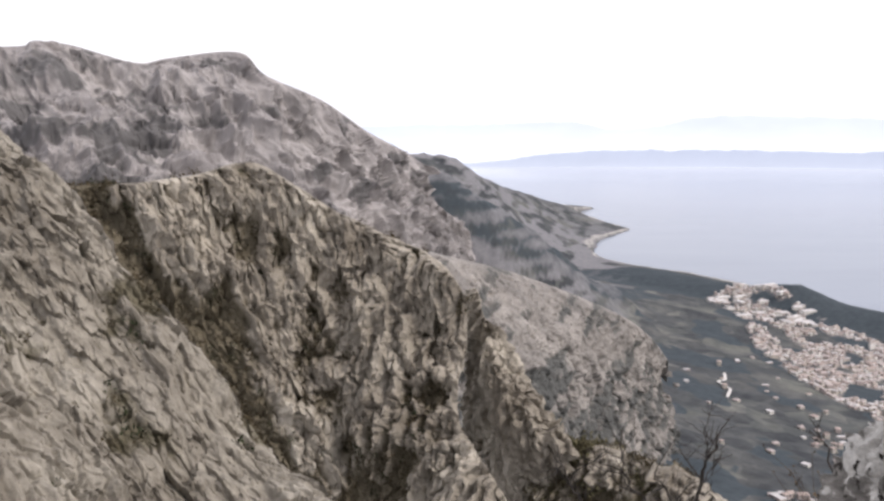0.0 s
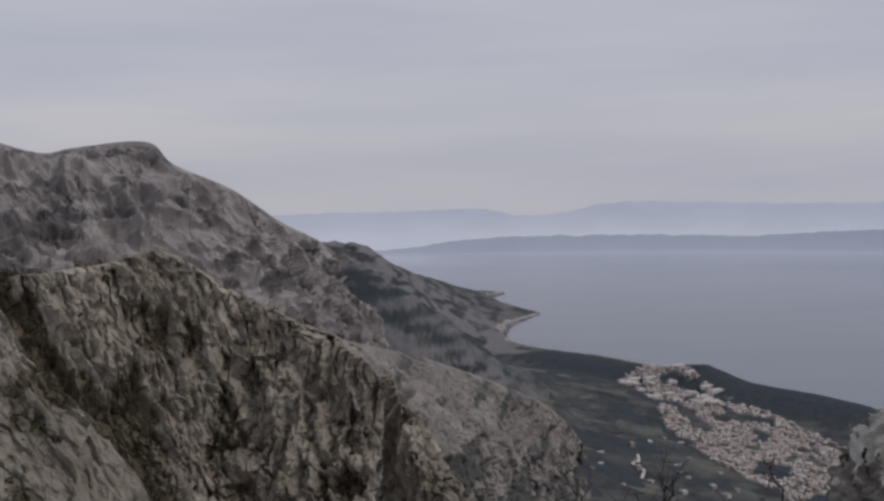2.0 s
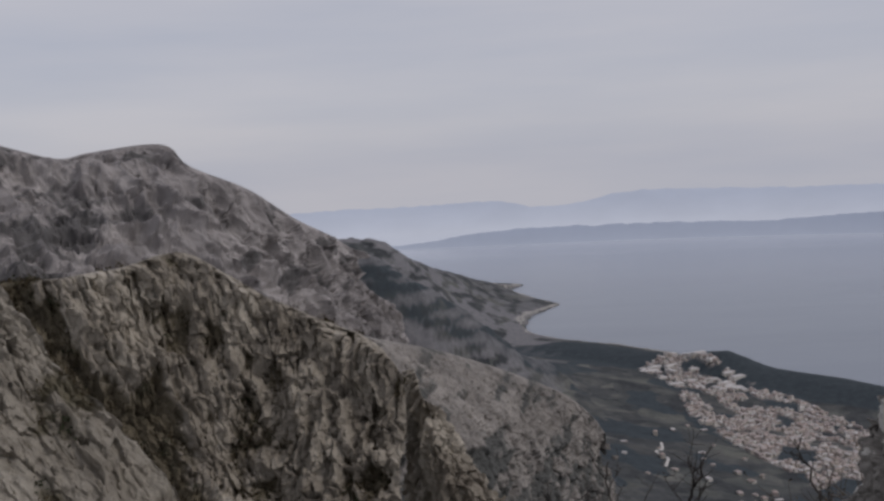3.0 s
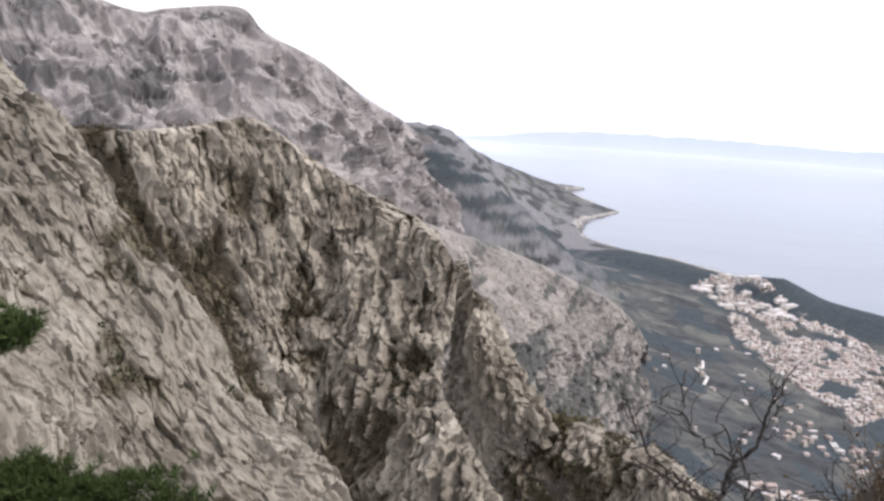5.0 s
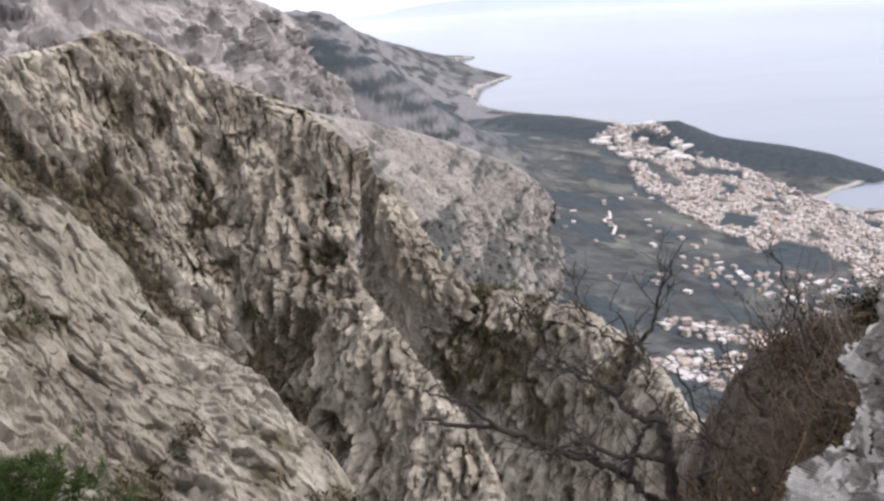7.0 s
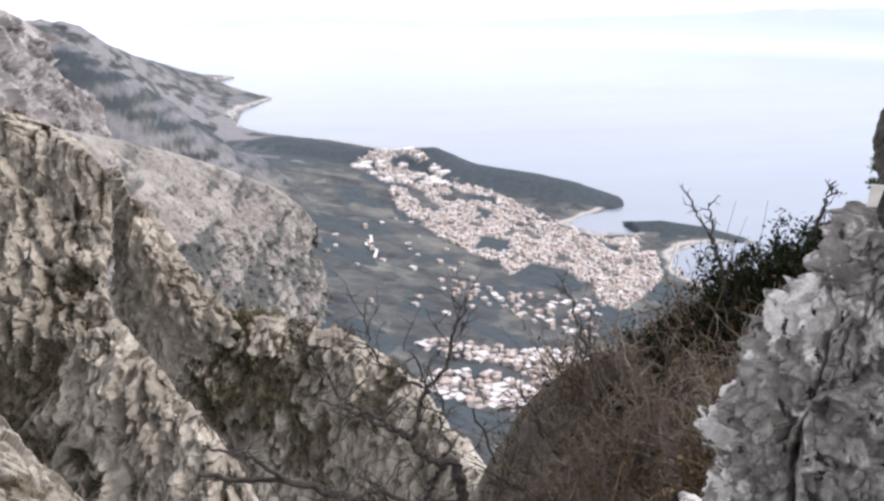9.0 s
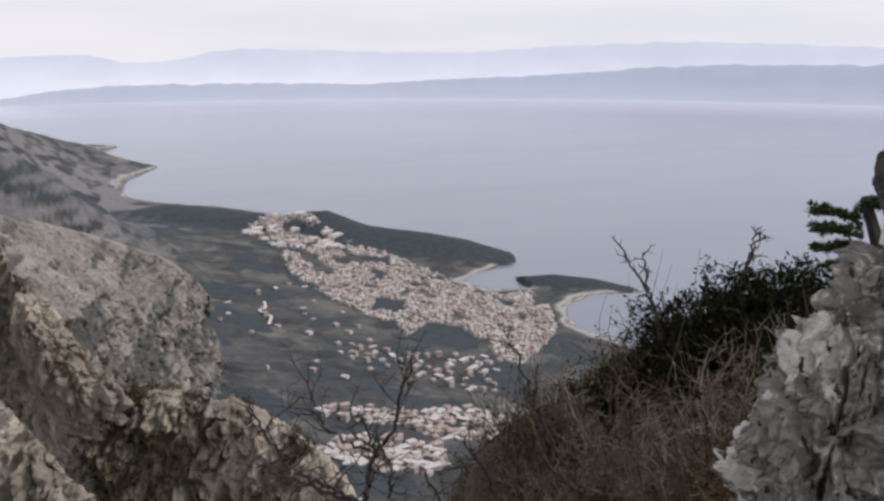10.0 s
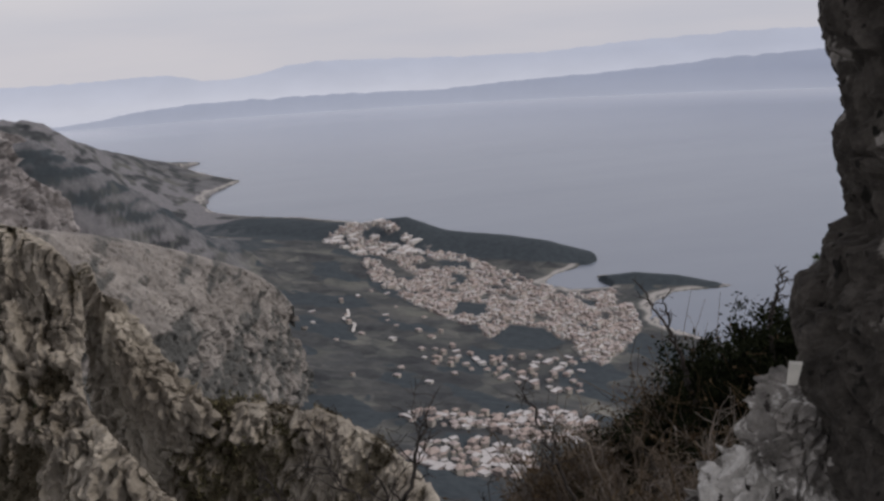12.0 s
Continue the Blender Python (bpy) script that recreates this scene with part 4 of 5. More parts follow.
# ---------------- crag beside the path ----------------
def rock_column(name, edge, foot, radius, mat, parent, seed, nu=300, nv=420, rough=0.1, thick=1.05):
    """A rock column. edge: (height, shift) of its outer edge, from the top down; radius by height."""
    hs = np.array([e[0] for e in edge])
    z = np.linspace(hs[0], hs[-1], nv)
    shift = np.interp(-z, -hs, [e[1] for e in edge])
    rad = np.interp(-z, [-r[0] for r in radius], [r[1] for r in radius])
    shift[0], rad[0] = shift[0] + rad[0], 0.0
    th = np.linspace(0, 2 * np.pi, nu)
    tt, zz = np.meshgrid(th, z)
    right, deep = np.array([0.77, -0.64]), np.array([0.64, 0.77])
    a = shift[:, None] + rad[:, None] * (1 - np.cos(tt))
    b = rad[:, None] * np.sin(tt) * thick
    sheet = np.stack([foot[0] + a * right[0] + b * deep[0], foot[1] + a * right[1] + b * deep[1], zz], -1)
    out = np.stack([-np.cos(tt) * right[0] + np.sin(tt) * deep[0], -np.cos(tt) * right[1] + np.sin(tt) * deep[1], 0 * tt + 0.25], -1)
    p = sheet.reshape(-1, 3)
    q = p + seed
    cracks = 1 - smoothstep(0.0, 0.09, np.abs(perlin(q / (0.34, 0.34, 1.5) + 2 + 0.25 * fbm(q / 0.3, 2)[:, None])))
    pits = smoothstep(0.3, 0.55, perlin(q / (0.085, 0.085, 0.11)))
    lumps = 0.5 * fbm(q / 0.8, 2) + facets(q, (0.34, 0.34, 0.42), 1.5, 1.1) + 0.5 * facets(q + 7, (0.15, 0.15, 0.2), 1.2, 1.2) + 0.55 * knobs(q, (0.2, 0.2, 0.27), 1.0, 0.45, 0.22) + 0.5 * blocks(q + 30, (0.08, 0.08, 0.1), 0.5, 0.45, 0.45) - 1.1 * cracks - 0.6 * pits + 0.14 * fbm(q / 0.04, 3)
    p = p + out.reshape(-1, 3) * rough * (lumps - lumps.mean() - 0.5)[:, None] + 0.3 * rough * np.stack([fbm(q / 0.25 + 41, 3), fbm(q / 0.25 + 47, 3), fbm(q / 0.25 + 53, 3)], 1)
    ob = mesh_object(name, p, grid_faces(nu, nv), mat, parent)
    attribute(ob, "plants", smoothstep(0.35, 0.6, fbm(q / 0.4 + 9, 4)) * 0.6)
    return ob


def build_crag():
    root = new("limestone_crag")
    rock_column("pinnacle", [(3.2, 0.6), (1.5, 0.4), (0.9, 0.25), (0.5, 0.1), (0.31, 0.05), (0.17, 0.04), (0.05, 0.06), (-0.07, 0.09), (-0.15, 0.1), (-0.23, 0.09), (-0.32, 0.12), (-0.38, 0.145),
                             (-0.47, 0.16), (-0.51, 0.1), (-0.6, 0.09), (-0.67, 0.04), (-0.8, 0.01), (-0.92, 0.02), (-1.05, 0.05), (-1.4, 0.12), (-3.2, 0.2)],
                (1.1, 3.42), [(3.2, 0.25), (2.2, 0.7), (0.5, 0.8), (-1.9, 0.95), (-3.2, 1.0)], MAT_SHADED_CRAG, root, 5.0, 300, 400, 0.045, 0.6)
    rock_column("buttress", [(-0.96, 0.2), (-1.03, 0.1), (-1.1, 0.06), (-1.2, 0.01), (-1.3, -0.05), (-1.4, -0.09), (-1.5, -0.12), (-1.6, -0.15), (-1.7, -0.23), (-1.85, -0.22), (-2.0, -0.17), (-2.2, -0.2),
                             (-2.4, -0.34), (-3.3, -0.42)],
                (0.95, 3.5), [(-0.96, 0.13), (-1.1, 0.22), (-1.5, 0.3), (-2.6, 0.42), (-3.3, 0.5)], MAT_CRAG, root, 12.0, 380, 330, 0.075, 0.9)
    verts, faces = [], []
    box_bits(verts, faces, (-0.016, -0.015, -0.032), (0.016, 0.015, 0.032))
    chip = mesh_object("pale_chip", [(x * (1.15 if z > 0 else 0.9), y, z + 0.2 * x) for x, y, z in verts], faces, plain("fresh_limestone", (0.5, 0.48, 0.42), 0.9, 0.15, 20), root)
    chip.matrix_basis = pose(0.985, 3.235, -0.88, 0, 8, -40)
    tagged(root, "tall dark limestone crag with a pale broken buttress", "rock")
    stone = new("boulder")
    rock_column("stone", [(-2.42, 0.3), (-2.5, 0.1), (-2.7, 0.0), (-3.0, -0.1), (-3.6, -0.15)], (0.75, 4.1), [(-2.42, 0.05), (-2.5, 0.28), (-2.8, 0.45), (-3.6, 0.6)], MAT_CRAG, stone, 31.0, 120, 90, 0.07)
    tagged(stone, "rough grey limestone boulder on the slope", "boulder")


build_crag()


# ---------------- plants ----------------
def bark_material(name, dark, pale, scale):
    m, nt, bsdf = nodes_of(name)
    f = noise_node(nt, scale, 5, (1, 1, 0.3), 0.65)
    nt.links.new(ramp_node(nt, f, [(0.35, dark), (0.65, pale)]), bsdf.inputs["Base Color"])
    bsdf.inputs["Roughness"].default_value = 0.9
    bump_node(nt, bsdf, f, 0.5, 0.01)
    return m


def leaf_material(name, dark, pale):
    m, nt, bsdf = nodes_of(name)
    g = nt.nodes.new("ShaderNodeNewGeometry")
    nt.links.new(ramp_node(nt, g.outputs["Random Per Island"], [(0.0, dark), (1.0, pale)]), bsdf.inputs["Base Color"])
    bsdf.inputs["Roughness"].default_value = 0.95
    bsdf.inputs["Specular IOR Level"].default_value = 0.05
    return m


MAT_BARK = bark_material("dark_bark", (0.014, 0.011, 0.009), (0.042, 0.033, 0.026), 30)
MAT_TWIG = bark_material("brown_twigs", (0.042, 0.03, 0.02), (0.155, 0.118, 0.082), 20)
MAT_PALE_TWIG = bark_material("pale_twigs", (0.10, 0.08, 0.064), (0.22, 0.185, 0.15), 20)
MAT_NEEDLE = leaf_material("pine_needles", (0.014, 0.024, 0.009), (0.065, 0.09, 0.03))
MAT_EVERGREEN = leaf_material("evergreen_leaves", (0.005, 0.007, 0.003), (0.019, 0.022, 0.010))


class Sticks:
    """Gathers tapered round sticks, and blades, into one mesh."""

    def __init__(self):
        self.verts, self.faces = [], []

    def stick(self, path, r0, r1, sides=5):
        path = [Vector(p) for p in path]
        n = len(path)
        for k, p in enumerate(path):
            d = (path[min(k + 1, n - 1)] - path[max(k - 1, 0)]).normalized()
            a = d.orthogonal().normalized()
            b = d.cross(a)
            r = r0 + (r1 - r0) * k / (n - 1)
            base = len(self.verts)
            for s in range(sides):
                w = 2 * math.pi * s / sides
                self.verts.append(tuple(p + (a * math.cos(w) + b * math.sin(w)) * r))
            if k:
                for s in range(sides):
                    t = (s + 1) % sides
                    self.faces.append((base - sides + s, base - sides + t, base + t, base + s))

    def blade(self, at, way, side, length, width):
        n = len(self.verts)
        tip = at + way * length
        mid = at + way * length * 0.5
        self.verts += [tuple(at), tuple(mid + side * width), tuple(tip), tuple(mid - side * width)]
        self.faces.append((n, n + 1, n + 2, n + 3))

    def build(self, name, mat, parent):
        return mesh_object(name, self.verts, self.faces, mat, parent)


def wander(rng, start, way, length, steps, bend, lift=0.0):
    """A crooked line."""
    p, d, out = Vector(start), Vector(way).normalized(), [Vector(start)]
    for _ in range(steps):
        d = (d + Vector((rng.gauss(0, bend), rng.gauss(0, bend), rng.gauss(0, bend) + lift))).normalized()
        p = p + d * (length / steps)
        out.append(p.copy())
    return out


def any_way(rng, lift=0.0):
    v = Vector((rng.gauss(0, 1), rng.gauss(0, 1), rng.gauss(0, 1) + lift))
    return v.normalized()


def twigs_on(rng, sticks, path, count, length, radius, depth, lift=0.15):
    """Side twigs along the outer part of a branch, and twigs on those."""
    n = len(path) - 1
    for _ in range(count):
        s = rng.uniform(0.2, 1.0) * n
        k = min(int(s), n - 1)
        at = path[k].lerp(path[k + 1], s - k)
        d = (path[k + 1] - path[k]).normalized()
        way = (d * rng.uniform(0.3, 1.0) + any_way(rng) * 0.9).normalized()
        size = length * rng.uniform(0.5, 1.2)
        twig = wander(rng, at, way, size, 4, 0.22, lift * 0.3)
        sticks.stick(twig, radius, radius * 0.45, 4)
        if depth > 1:
            twigs_on(rng, sticks, twig, max(2, count // 2), length * 0.5, radius * 0.6, depth - 1, lift)


def bare_tree(base, limbs, label, seed, twig=0.3):
    """A leafless tree. limbs: crooked lines of (sideways, up) in decimetres from the base, with the radius at either end; the first is the trunk.
    Each limb swings out of the plane as it grows, from where it leaves the one before."""
    rng = random.Random(seed)
    root = new("bare_tree")
    root.location = base
    small = Sticks()
    grown = []
    for n, (line, r0, r1) in enumerate(limbs):
        start = Vector((line[0][0] / 10, 0, line[0][1] / 10))
        deep = min(grown, key=lambda q: (q.x - start.x) ** 2 + (q.z - start.z) ** 2).y if grown else 0.0
        swing = 0.0 if n == 0 else rng.uniform(-0.45, 0.45)
        p = []
        last = len(line) - 1
        for k, v in enumerate(spline([(x / 10, 0, z / 10) for x, z in line], max(6, 5 * len(line)))):
            share = k / (max(6, 5 * len(line)) - 1)
            p.append(Vector((v[0], deep + swing * share * (1 + 0.12 * last), v[2])))
        for k in range(1, len(p) - 1):
            p[k] += Vector((rng.gauss(0, 1), rng.gauss(0, 1), rng.gauss(0, 1))) * 0.014
        grown += p
        s = Sticks()
        s.stick(p, r0 * 1.4, r1 * 1.6, 7)
        s.build("trunk" if n == 0 else "limb", MAT_BARK, root)
        if n:
            twigs_on(rng, small, p, int(2 + 1.5 * len(line)), twig, 0.007, 2)
    tagged(small.build("twig_mass", MAT_BARK, root), kind="stuff")
    tagged(root, label, "tree")
    return root


def bare_shrub(seed, height, stems, mat, label):
    rng = random.Random(seed)
    root = new("shrub")
    thick, fine = Sticks(), Sticks()
    for _ in range(stems):
        way = Vector((rng.gauss(0, 0.5), rng.gauss(0, 0.5), 1.0))
        size = height * rng.uniform(0.6, 1.1)
        p = wander(rng, (rng.gauss(0, 0.12), rng.gauss(0, 0.12), -0.15), way, size, 7, 0.2)
        thick.stick(p, 0.014 * rng.uniform(0.7, 1.3), 0.004, 5)
        twigs_on(rng, fine, p, 9, 0.35 * height, 0.0045, 2, 0.2)
    tagged(thick.build("woody_base", mat, root), kind="stuff")
    tagged(fine.build("twig_mass", mat, root), kind="stuff")
    tagged(root, label, "shrub", "bare shrubs on the bank")
    return root


def evergreen_bush(seed, size, flat, label):
    rng = random.Random(seed)
    root = new("evergreen_bush")
    stems, leaves = Sticks(), Sticks()
    for _ in range(16):
        way = Vector((rng.gauss(0, 0.8), rng.gauss(0, 0.8), 0.7 * flat))
        p = wander(rng, (0, 0, -0.2), way, size * rng.uniform(0.7, 1.1), 6, 0.2)
        stems.stick(p, 0.02, 0.006, 5)
        for _ in range(14):
            at = p[rng.randrange(1, 7)] + any_way(rng) * size * rng.uniform(0.05, 0.28)
            for _ in range(56):
                spot = at + any_way(rng) * size * 0.16 * rng.random()
                leaves.blade(spot, any_way(rng, 0.9), any_way(rng), rng.uniform(0.04, 0.08), 0.012)
    tagged(stems.build("woody_base", MAT_BARK, root), kind="stuff")
    tagged(leaves.build("foliage", MAT_EVERGREEN, root), kind="stuff")
    tagged(root, label, "bush")
    return root


def needle_tuft(rng, blades, at, way, size, count=34):
    way = Vector(way).normalized()
    for _ in range(count):
        d = (way * 0.7 + any_way(rng)).normalized()
        blades.blade(at, d, any_way(rng), size * rng.uniform(0.7, 1.1), 0.005)


def pine(base, boughs, label, seed, tufts=40, spread=0.16, needle=0.09):
    """A pine. boughs: lines of places from the trunk outwards; the first line is the trunk."""
    rng = random.Random(seed)
    root = new("pine_tree")
    root.location = base
    off = Vector(base)
    for n, line in enumerate(boughs):
        p = [Vector(v) - off for v in spline(line, 4 * len(line))]
        s = Sticks()
        s.stick(p, 0.07 if n == 0 else 0.022, 0.03 if n == 0 else 0.007, 6)
        s.build("trunk" if n == 0 else "bough", MAT_BARK, root)
        if n:
            blades = Sticks()
            for _ in range(tufts):
                k = rng.uniform(0.25, 1.0) * (len(p) - 1)
                at = p[int(k)].lerp(p[min(int(k) + 1, len(p) - 1)], k % 1)
                at = at + Vector((rng.gauss(0, spread), rng.gauss(0, spread), abs(rng.gauss(0, spread * 0.45))))
                needle_tuft(rng, blades, at, (rng.gauss(0, 0.5), rng.gauss(0, 0.5), 1), needle)
            tagged(blades.build("foliage", MAT_NEEDLE, root), kind="stuff")
    tagged(root, label, "pine tree")
    return root


TREE_LIMBS = [
    ([(1.5, -14), (0, 0), (-0.4, 3.5), (-0.7, 6.9), (-1.2, 9.7)], 0.05, 0.032),
    ([(-0.1, 0), (-2.6, 1.7), (-4.5, 3.8), (-8.3, 6), (-13.1, 8.3), (-16.8, 9.9), (-20.8, 10.6), (-24, 11.5)], 0.035, 0.012),
    ([(-16.8, 9.9), (-19.6, 13.4), (-21.3, 15.1), (-23.7, 17)], 0.016, 0.006),
    ([(-4.5, 3.7), (-4, 5.3), (-2.5, 7.7), (-1.5, 9.1)], 0.022, 0.016),
    ([(-0.7, 5.4), (-3.4, 7), (-6.1, 7.9), (-9.4, 10.1), (-11.2, 10.5), (-13.6, 10.2)], 0.022, 0.008),
    ([(-1.2, 9.8), (-4.2, 10.7), (-5.3, 12.1), (-5, 14.2), (-4, 16.9), (-2.1, 19.3), (-1.3, 22.5), (-0.2, 25.3)], 0.028, 0.006),
    ([(-5.3, 12.3), (-8.2, 13.8), (-10.1, 14.4), (-13, 15.2)], 0.016, 0.006),
    ([(-5.4, 12.8), (-7.9, 14.6), (-10.4, 16.2), (-12, 17.7), (-13.5, 20.7), (-15.1, 23.3)], 0.016, 0.005),
    ([(-4, 16.9), (-4.2, 18.5), (-5.7, 21.3)], 0.012, 0.005),
    ([(-4.1, 17.2), (-6.8, 18.5), (-8.5, 20.7), (-8.2, 24.2)], 0.012, 0.004),
    ([(-1.4, 10.7), (-2.6, 12.6), (-2, 14.4), (-3.5, 18.4)], 0.012, 0.004),
    ([(-7.9, 6), (-7.8, 7.2), (-11.3, 8.8), (-13.1, 10.1)], 0.014, 0.006),
]
bare_tree((1.44, 8.39, -5.64), TREE_LIMBS, "leafless tree with dark spreading crooked limbs", 21, 0.4)
SAPLING_LIMBS = [
    ([(1.5, -14), (0, 0), (1.8, 2.4), (3, 4.4), (4.8, 5.9)], 0.045, 0.028),
    ([(3, 4.3), (3.9, 8.1), (1.6, 11.7), (0.5, 14.3), (-0.8, 16.4)], 0.018, 0.005),
    ([(0.4, 0.5), (-3.1, 4.1), (0.3, 6), (-2.1, 8), (-3.1, 10.2), (-5.6, 15.8)], 0.022, 0.006),
    ([(4.8, 5.9), (7.8, 7.8), (10.8, 9.6), (8.4, 11.9), (7.5, 13.8)], 0.022, 0.014),
    ([(7.5, 13.6), (5.9, 17.2), (4.7, 20.8), (3.5, 25)], 0.014, 0.005),
    ([(7.7, 13.4), (8.5, 16.2), (10.4, 18.9), (10.8, 21.2)], 0.012, 0.004),
    ([(4.9, 20.1), (3.1, 21), (1.8, 23.1)], 0.008, 0.003),
    ([(2.5, 9.8), (4.3, 11.3), (5.6, 13.5)], 0.01, 0.004),
]
bare_tree((1.92, 8.20, -5.56), SAPLING_LIMBS, "leafless young tree with upright forked dark stems", 22, 0.35)
SHOOT_LIMBS = [
    ([(0, 0), (-1.2, 3.4), (-2.3, 6.8)], 0.02, 0.012),
    ([(-2.3, 6.8), (-2.9, 9.5), (-4.1, 12.1)], 0.011, 0.004),
    ([(-2.3, 6.8), (-3.6, 10.2), (-4.5, 12.1)], 0.01, 0.004),
]
bare_tree((4.07, 8.46, -3.52), SHOOT_LIMBS, "slender bare sapling standing above the thicket", 24, 0.12)
SHOOT_LIMBS = [
    ([(0, 0), (-0.6, 4.5), (-1.2, 8.9)], 0.02, 0.012),
    ([(-1.2, 8.9), (-0.8, 11.1), (-0.9, 13.3)], 0.011, 0.004),
    ([(-1.2, 8.9), (-2.3, 12.1), (-3.2, 13.9)], 0.01, 0.004),
]
bare_tree((4.64, 7.99, -3.44), SHOOT_LIMBS, "slender bare sapling standing above the thicket", 25, 0.12)
PINE_BOUGHS = [
    [(3.79, 5.58, -2.19), (3.71, 5.67, -1.84), (3.63, 5.76, -1.50), (3.60, 5.79, -1.37)],
    [(3.60, 5.79, -1.57), (3.54, 5.86, -1.52), (3.38, 6.02, -1.50)],
    [(3.46, 5.64, -1.60), (3.37, 5.74, -1.58), (3.23, 5.89, -1.59)],
    [(3.63, 5.76, -1.78), (3.55, 5.85, -1.73), (3.40, 6.00, -1.77)],
    [(3.58, 5.81, -1.47), (3.63, 5.76, -1.43), (3.69, 5.69, -1.42)],
    [(3.50, 5.60, -1.81), (3.42, 5.69, -1.82), (3.33, 5.79, -1.83)],
]
pine((3.77, 5.60, -2.19), PINE_BOUGHS, "small dark pine with flat layered boughs", 31, 40, 0.04, 0.05)
LEFT_BOUGHS = [
    [(-5.68, 6.44, -5.84), (-5.55, 6.53, -4.35), (-5.39, 6.64, -2.96), (-5.32, 6.68, -2.21)],
    [(-5.54, 6.54, -4.16), (-5.12, 6.80, -3.95), (-4.90, 6.92, -3.94)],
    [(-5.55, 6.54, -4.26), (-4.91, 6.92, -4.14), (-4.55, 7.09, -4.04)],
    [(-5.55, 6.53, -4.35), (-4.76, 6.99, -4.37), (-4.10, 7.29, -4.37)],
    [(-5.56, 6.53, -4.45), (-4.84, 6.95, -4.51), (-4.44, 7.15, -4.46)],
    [(-5.56, 6.53, -4.55), (-4.69, 7.03, -4.64), (-4.28, 7.22, -4.59)],
    [(-5.59, 6.50, -4.64), (-5.07, 6.83, -4.62), (-4.84, 6.95, -4.51)],
    [(-5.54, 6.54, -4.21), (-5.26, 6.71, -4.02), (-5.04, 6.84, -3.82)],
    [(-5.42, 6.62, -3.05), (-5.22, 6.74, -2.84), (-4.97, 6.88, -2.75)],
    [(-5.40, 6.63, -2.96), (-5.21, 6.75, -2.71), (-4.95, 6.90, -2.61)],
    [(-5.54, 6.54, -4.11), (-5.05, 6.84, -3.96), (-4.83, 6.96, -3.95)],
    [(-5.55, 6.54, -4.26), (-4.83, 6.96, -4.20), (-4.31, 7.20, -4.17)],
    [(-5.75, 6.40, -4.44), (-4.53, 6.67, -4.31), (-3.31, 6.93, -4.19)],
    [(-5.75, 6.40, -4.30), (-4.67, 6.69, -4.17), (-3.59, 6.98, -4.05)],
    [(-5.75, 6.40, -4.67), (-4.51, 6.63, -4.54), (-3.27, 6.86, -4.42)],
    [(-5.75, 6.40, -4.19), (-4.78, 6.71, -4.06), (-3.81, 7.02, -3.94)],
    [(-5.75, 6.40, -4.23), (-4.92, 6.71, -4.10), (-4.08, 7.02, -3.98)],
]
pine((-5.68, 6.44, -5.84), LEFT_BOUGHS, "dark green pine with full needle tufts", 32, 90, 0.12, 0.12)


def plant(proto, spots, rng):
    for n, (x, y, size) in enumerate(spots):
        size *= 0.8 + 0.2 * min(1.0, max(0.0, x - 1.8))
        m = pose(x, y, float(site_height(x, y)) - 0.02, rng.uniform(-8, 8), rng.uniform(-8, 8), rng.uniform(0, 360))
        if n == 0:
            proto.matrix_basis = m @ Matrix.Scale(size, 4)
        else:
            keep = proto.scale.copy()
            proto.scale = (size, size, size)
            copy_thing(proto, m)
            proto.scale = keep


def build_bank():
    rng = random.Random(12)
    brown = bare_shrub(1, 1.0, 14, MAT_TWIG, "bare brown winter shrub with a tangle of thin twigs")
    pale = bare_shrub(2, 1.1, 7, MAT_PALE_TWIG, "leafless shrub with pale crooked twigs")
    wide = bare_shrub(3, 0.9, 20, MAT_TWIG, "dense brown thicket shrub without leaves")
    plant(brown, [(1.5, 7.5, 1.0), (2.0, 7.9, 1.0), (2.4, 7.3, 1.1), (2.9, 7.6, 1.0), (1.9, 6.6, 1.0), (2.6, 6.4, 1.1), (3.3, 6.8, 1.2), (1.2, 6.9, 0.8)], rng)
    plant(pale, [(2.3, 6.0, 1.1), (2.9, 6.0, 1.0), (1.7, 7.0, 1.0), (3.1, 7.2, 1.2), (2.1, 8.2, 0.9)], rng)
    plant(wide, [(1.8, 7.2, 1.0), (2.3, 8.0, 1.0), (2.8, 8.2, 1.1), (2.1, 6.9, 1.0), (3.0, 6.5, 1.0), (2.5, 7.8, 1.0), (1.5, 6.3, 0.9), (3.5, 7.4, 1.1), (1.6, 8.0, 0.8), (1.3, 6.6, 0.9), (1.9, 7.6, 1.0), (2.7, 7.0, 1.0), (3.2, 8.3, 1.1), (3.6, 8.1, 1.2), (2.6, 8.7, 1.1), (2.2, 6.3, 0.9), (1.1, 6.2, 0.8), (3.6, 6.4, 1.1), (2.9, 7.9, 1.0)], rng)
    dark = evergreen_bush(5, 0.95, 1.9, "dark green evergreen bush on the bank")
    plant(dark, [(4.0, 8.6, 0.85), (4.3, 8.45, 1.1), (4.6, 8.25, 1.05), (4.9, 8.1, 1.1), (5.2, 7.95, 1.1), (5.5, 7.85, 1.15), (5.9, 7.6, 1.2), (4.5, 7.9, 0.8), (4.9, 7.5, 0.9), (5.2, 7.0, 0.9), (4.9, 6.4, 0.7), (5.6, 7.0, 1.0), (3.7, 8.7, 0.6), (3.1, 8.3, 0.5), (3.45, 8.0, 0.55), (3.75, 7.6, 0.55), (3.3, 7.4, 0.5), (4.05, 7.3, 0.55), (3.65, 7.0, 0.5), (4.2, 6.8, 0.55), (2.8, 7.8, 0.4), (1.35, 7.9, 0.3)], rng)


build_bank()


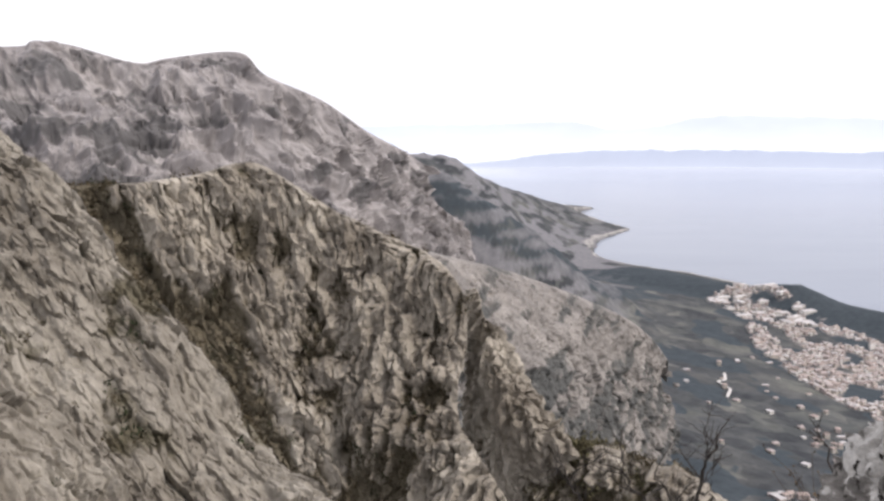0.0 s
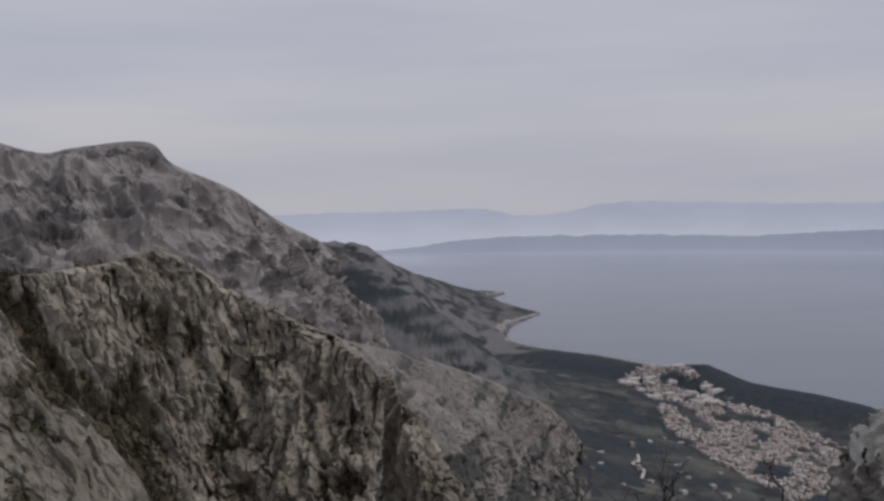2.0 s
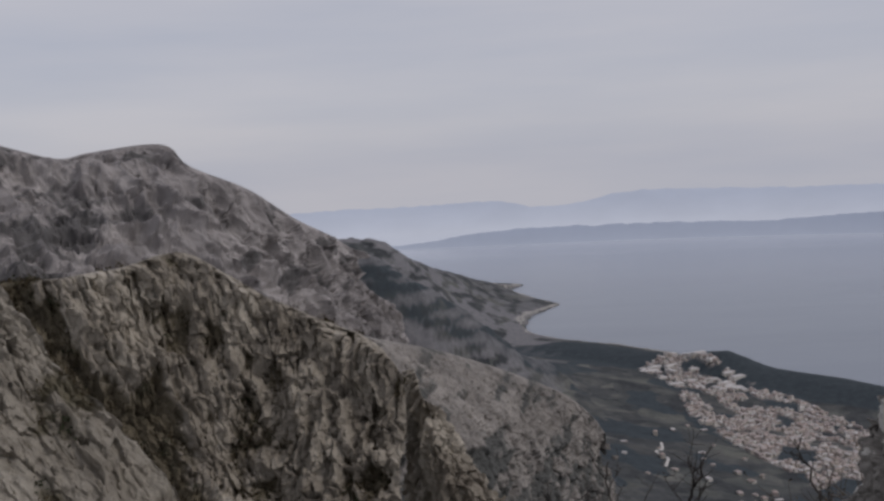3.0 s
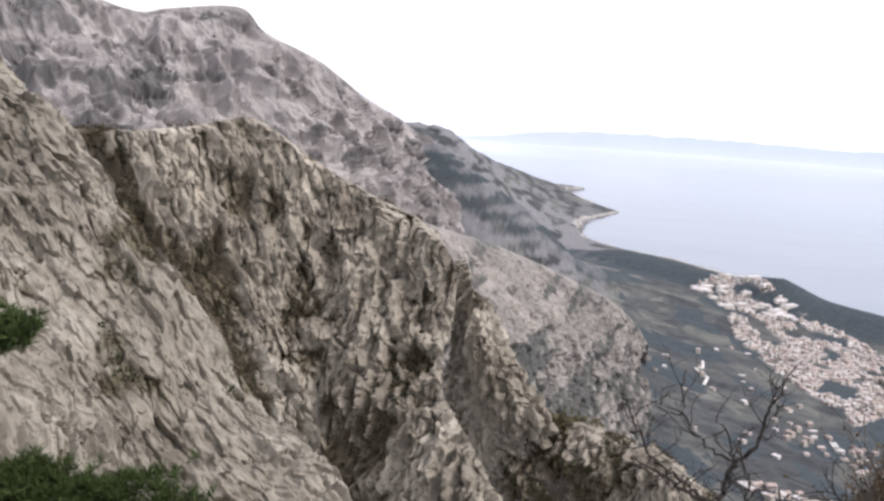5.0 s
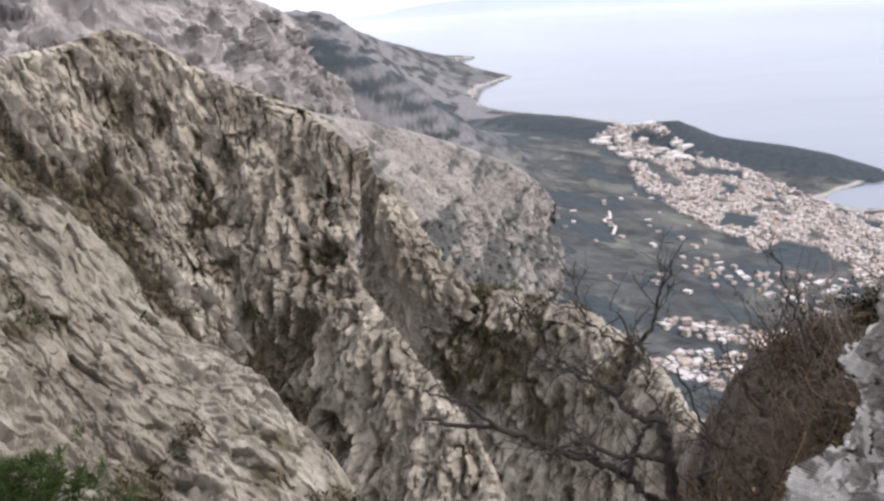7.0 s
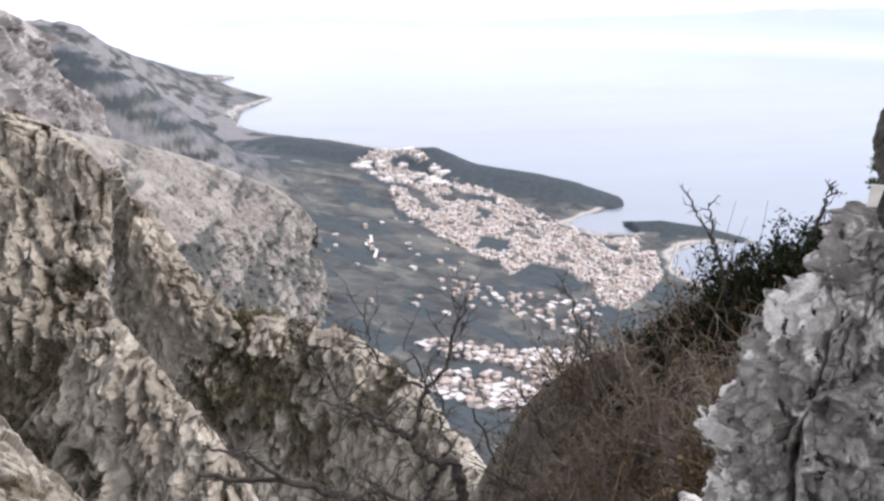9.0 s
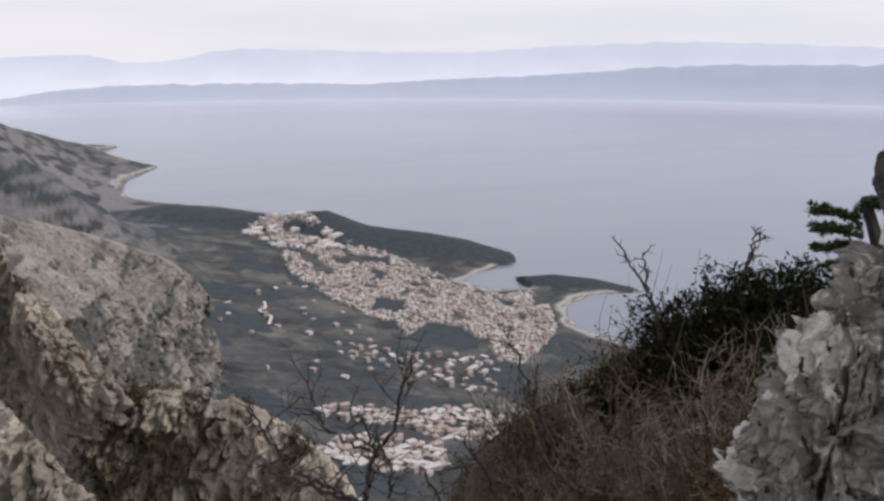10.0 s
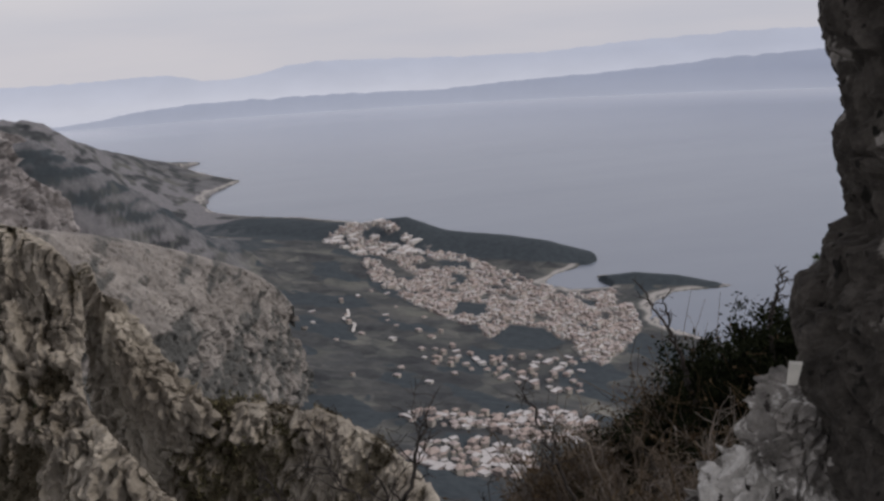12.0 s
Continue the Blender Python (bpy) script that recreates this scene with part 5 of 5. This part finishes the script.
# ---------------- scrub on the rock faces ----------------
def scrub(name, host, count, size, seed, mat, label, least=0.35, near=None):
    """Tufts of dry grass and low bushes where the rock face bears plants."""
    rng = random.Random(seed)
    me = host.data
    co = np.empty(len(me.vertices) * 3, np.float32)
    me.vertices.foreach_get("co", co)
    co = co.reshape(-1, 3)
    amount = np.empty(len(me.vertices), np.float32)
    me.attributes["plants"].data.foreach_get("value", amount)
    able = np.nonzero(amount > least)[0]
    if near is not None:
        able = able[near(co[able])]
    tufts = Sticks()
    for _ in range(count):
        at = Vector(co[able[rng.randrange(len(able))]].tolist())
        big = size * rng.uniform(0.5, 1.3)
        for _ in range(22):
            spot = at + Vector((rng.gauss(0, 0.4), rng.gauss(0, 0.4), rng.gauss(0.1, 0.3))) * big
            tufts.blade(spot, any_way(rng, 0.8), any_way(rng), big * rng.uniform(0.3, 0.6), big * 0.12)
    ob = tufts.build(name, mat, None)
    tagged(ob, label, "scrub", kind="stuff")


def bank_brush():
    """Low brown brush and fallen leaves that hide the soil of the bank."""
    rng = random.Random(77)
    sticks = Sticks()
    for _ in range(7500):
        x, y = rng.uniform(0.6, 5.5), rng.uniform(4.6, 9.6)
        if y < 3.2 + 0.5 * x or (x < 1.6 and y > 8.6):
            continue
        at = Vector((x, y, float(site_height(x, y)) - 0.03))
        way = Vector((rng.gauss(0, 0.6), rng.gauss(0, 0.6), 1.0))
        tall = 0.12 + 0.75 * rng.random() ** 2 * (1 + math.sin(3.1 * x + 1.7 * y) * math.sin(2.3 * y - 1.1 * x))
        path = wander(rng, at, way, tall, 3, 0.35)
        sticks.stick(path, 0.006, 0.002, 3)
        for _ in range(3):
            sticks.blade(path[rng.randrange(1, 4)], any_way(rng), any_way(rng), rng.uniform(0.03, 0.07), 0.014)
    tagged(sticks.build("bank_brush", leaf_material("brown_brush", (0.026, 0.018, 0.011), (0.12, 0.085, 0.05)), None), "low brown brush and dead leaves on the bank", "brush", kind="stuff")


bank_brush()
MAT_SCRUB = leaf_material("dry_scrub", (0.035, 0.028, 0.018), (0.085, 0.068, 0.042))
MAT_JUNIPER = leaf_material("dark_juniper", (0.014, 0.018, 0.010), (0.045, 0.05, 0.028))
scrub("slope_scrub", slope, 420, 0.55, 41, MAT_SCRUB, "tufts of dry brown grass on the slabs")
scrub("slope_juniper", slope, 90, 0.8, 42, MAT_JUNIPER, "low dark juniper cushions on the slabs", 0.1)
scrub("cliff_scrub", cliff, 1300, 1.0, 43, MAT_SCRUB, "brown winter brush in the clefts of the cliff", 0.4)
scrub("cliff_juniper", cliff, 240, 1.0, 44, MAT_JUNIPER, "dark bushes on the ledges of the cliff", 0.15)
scrub("shoulder_scrub", shoulder, 1500, 0.9, 45, MAT_SCRUB, "brown winter brush on the shoulder", 0.4)
scrub("shoulder_juniper", shoulder, 420, 1.5, 47, leaf_material("olive_brush", (0.045, 0.042, 0.022), (0.125, 0.11, 0.064)), "dark green bushes on the shoulder", 0.5, lambda c: ((c[:, 0] - 11) / 11) ** 2 + ((c[:, 2] + 64) / 10) ** 2 < 1)
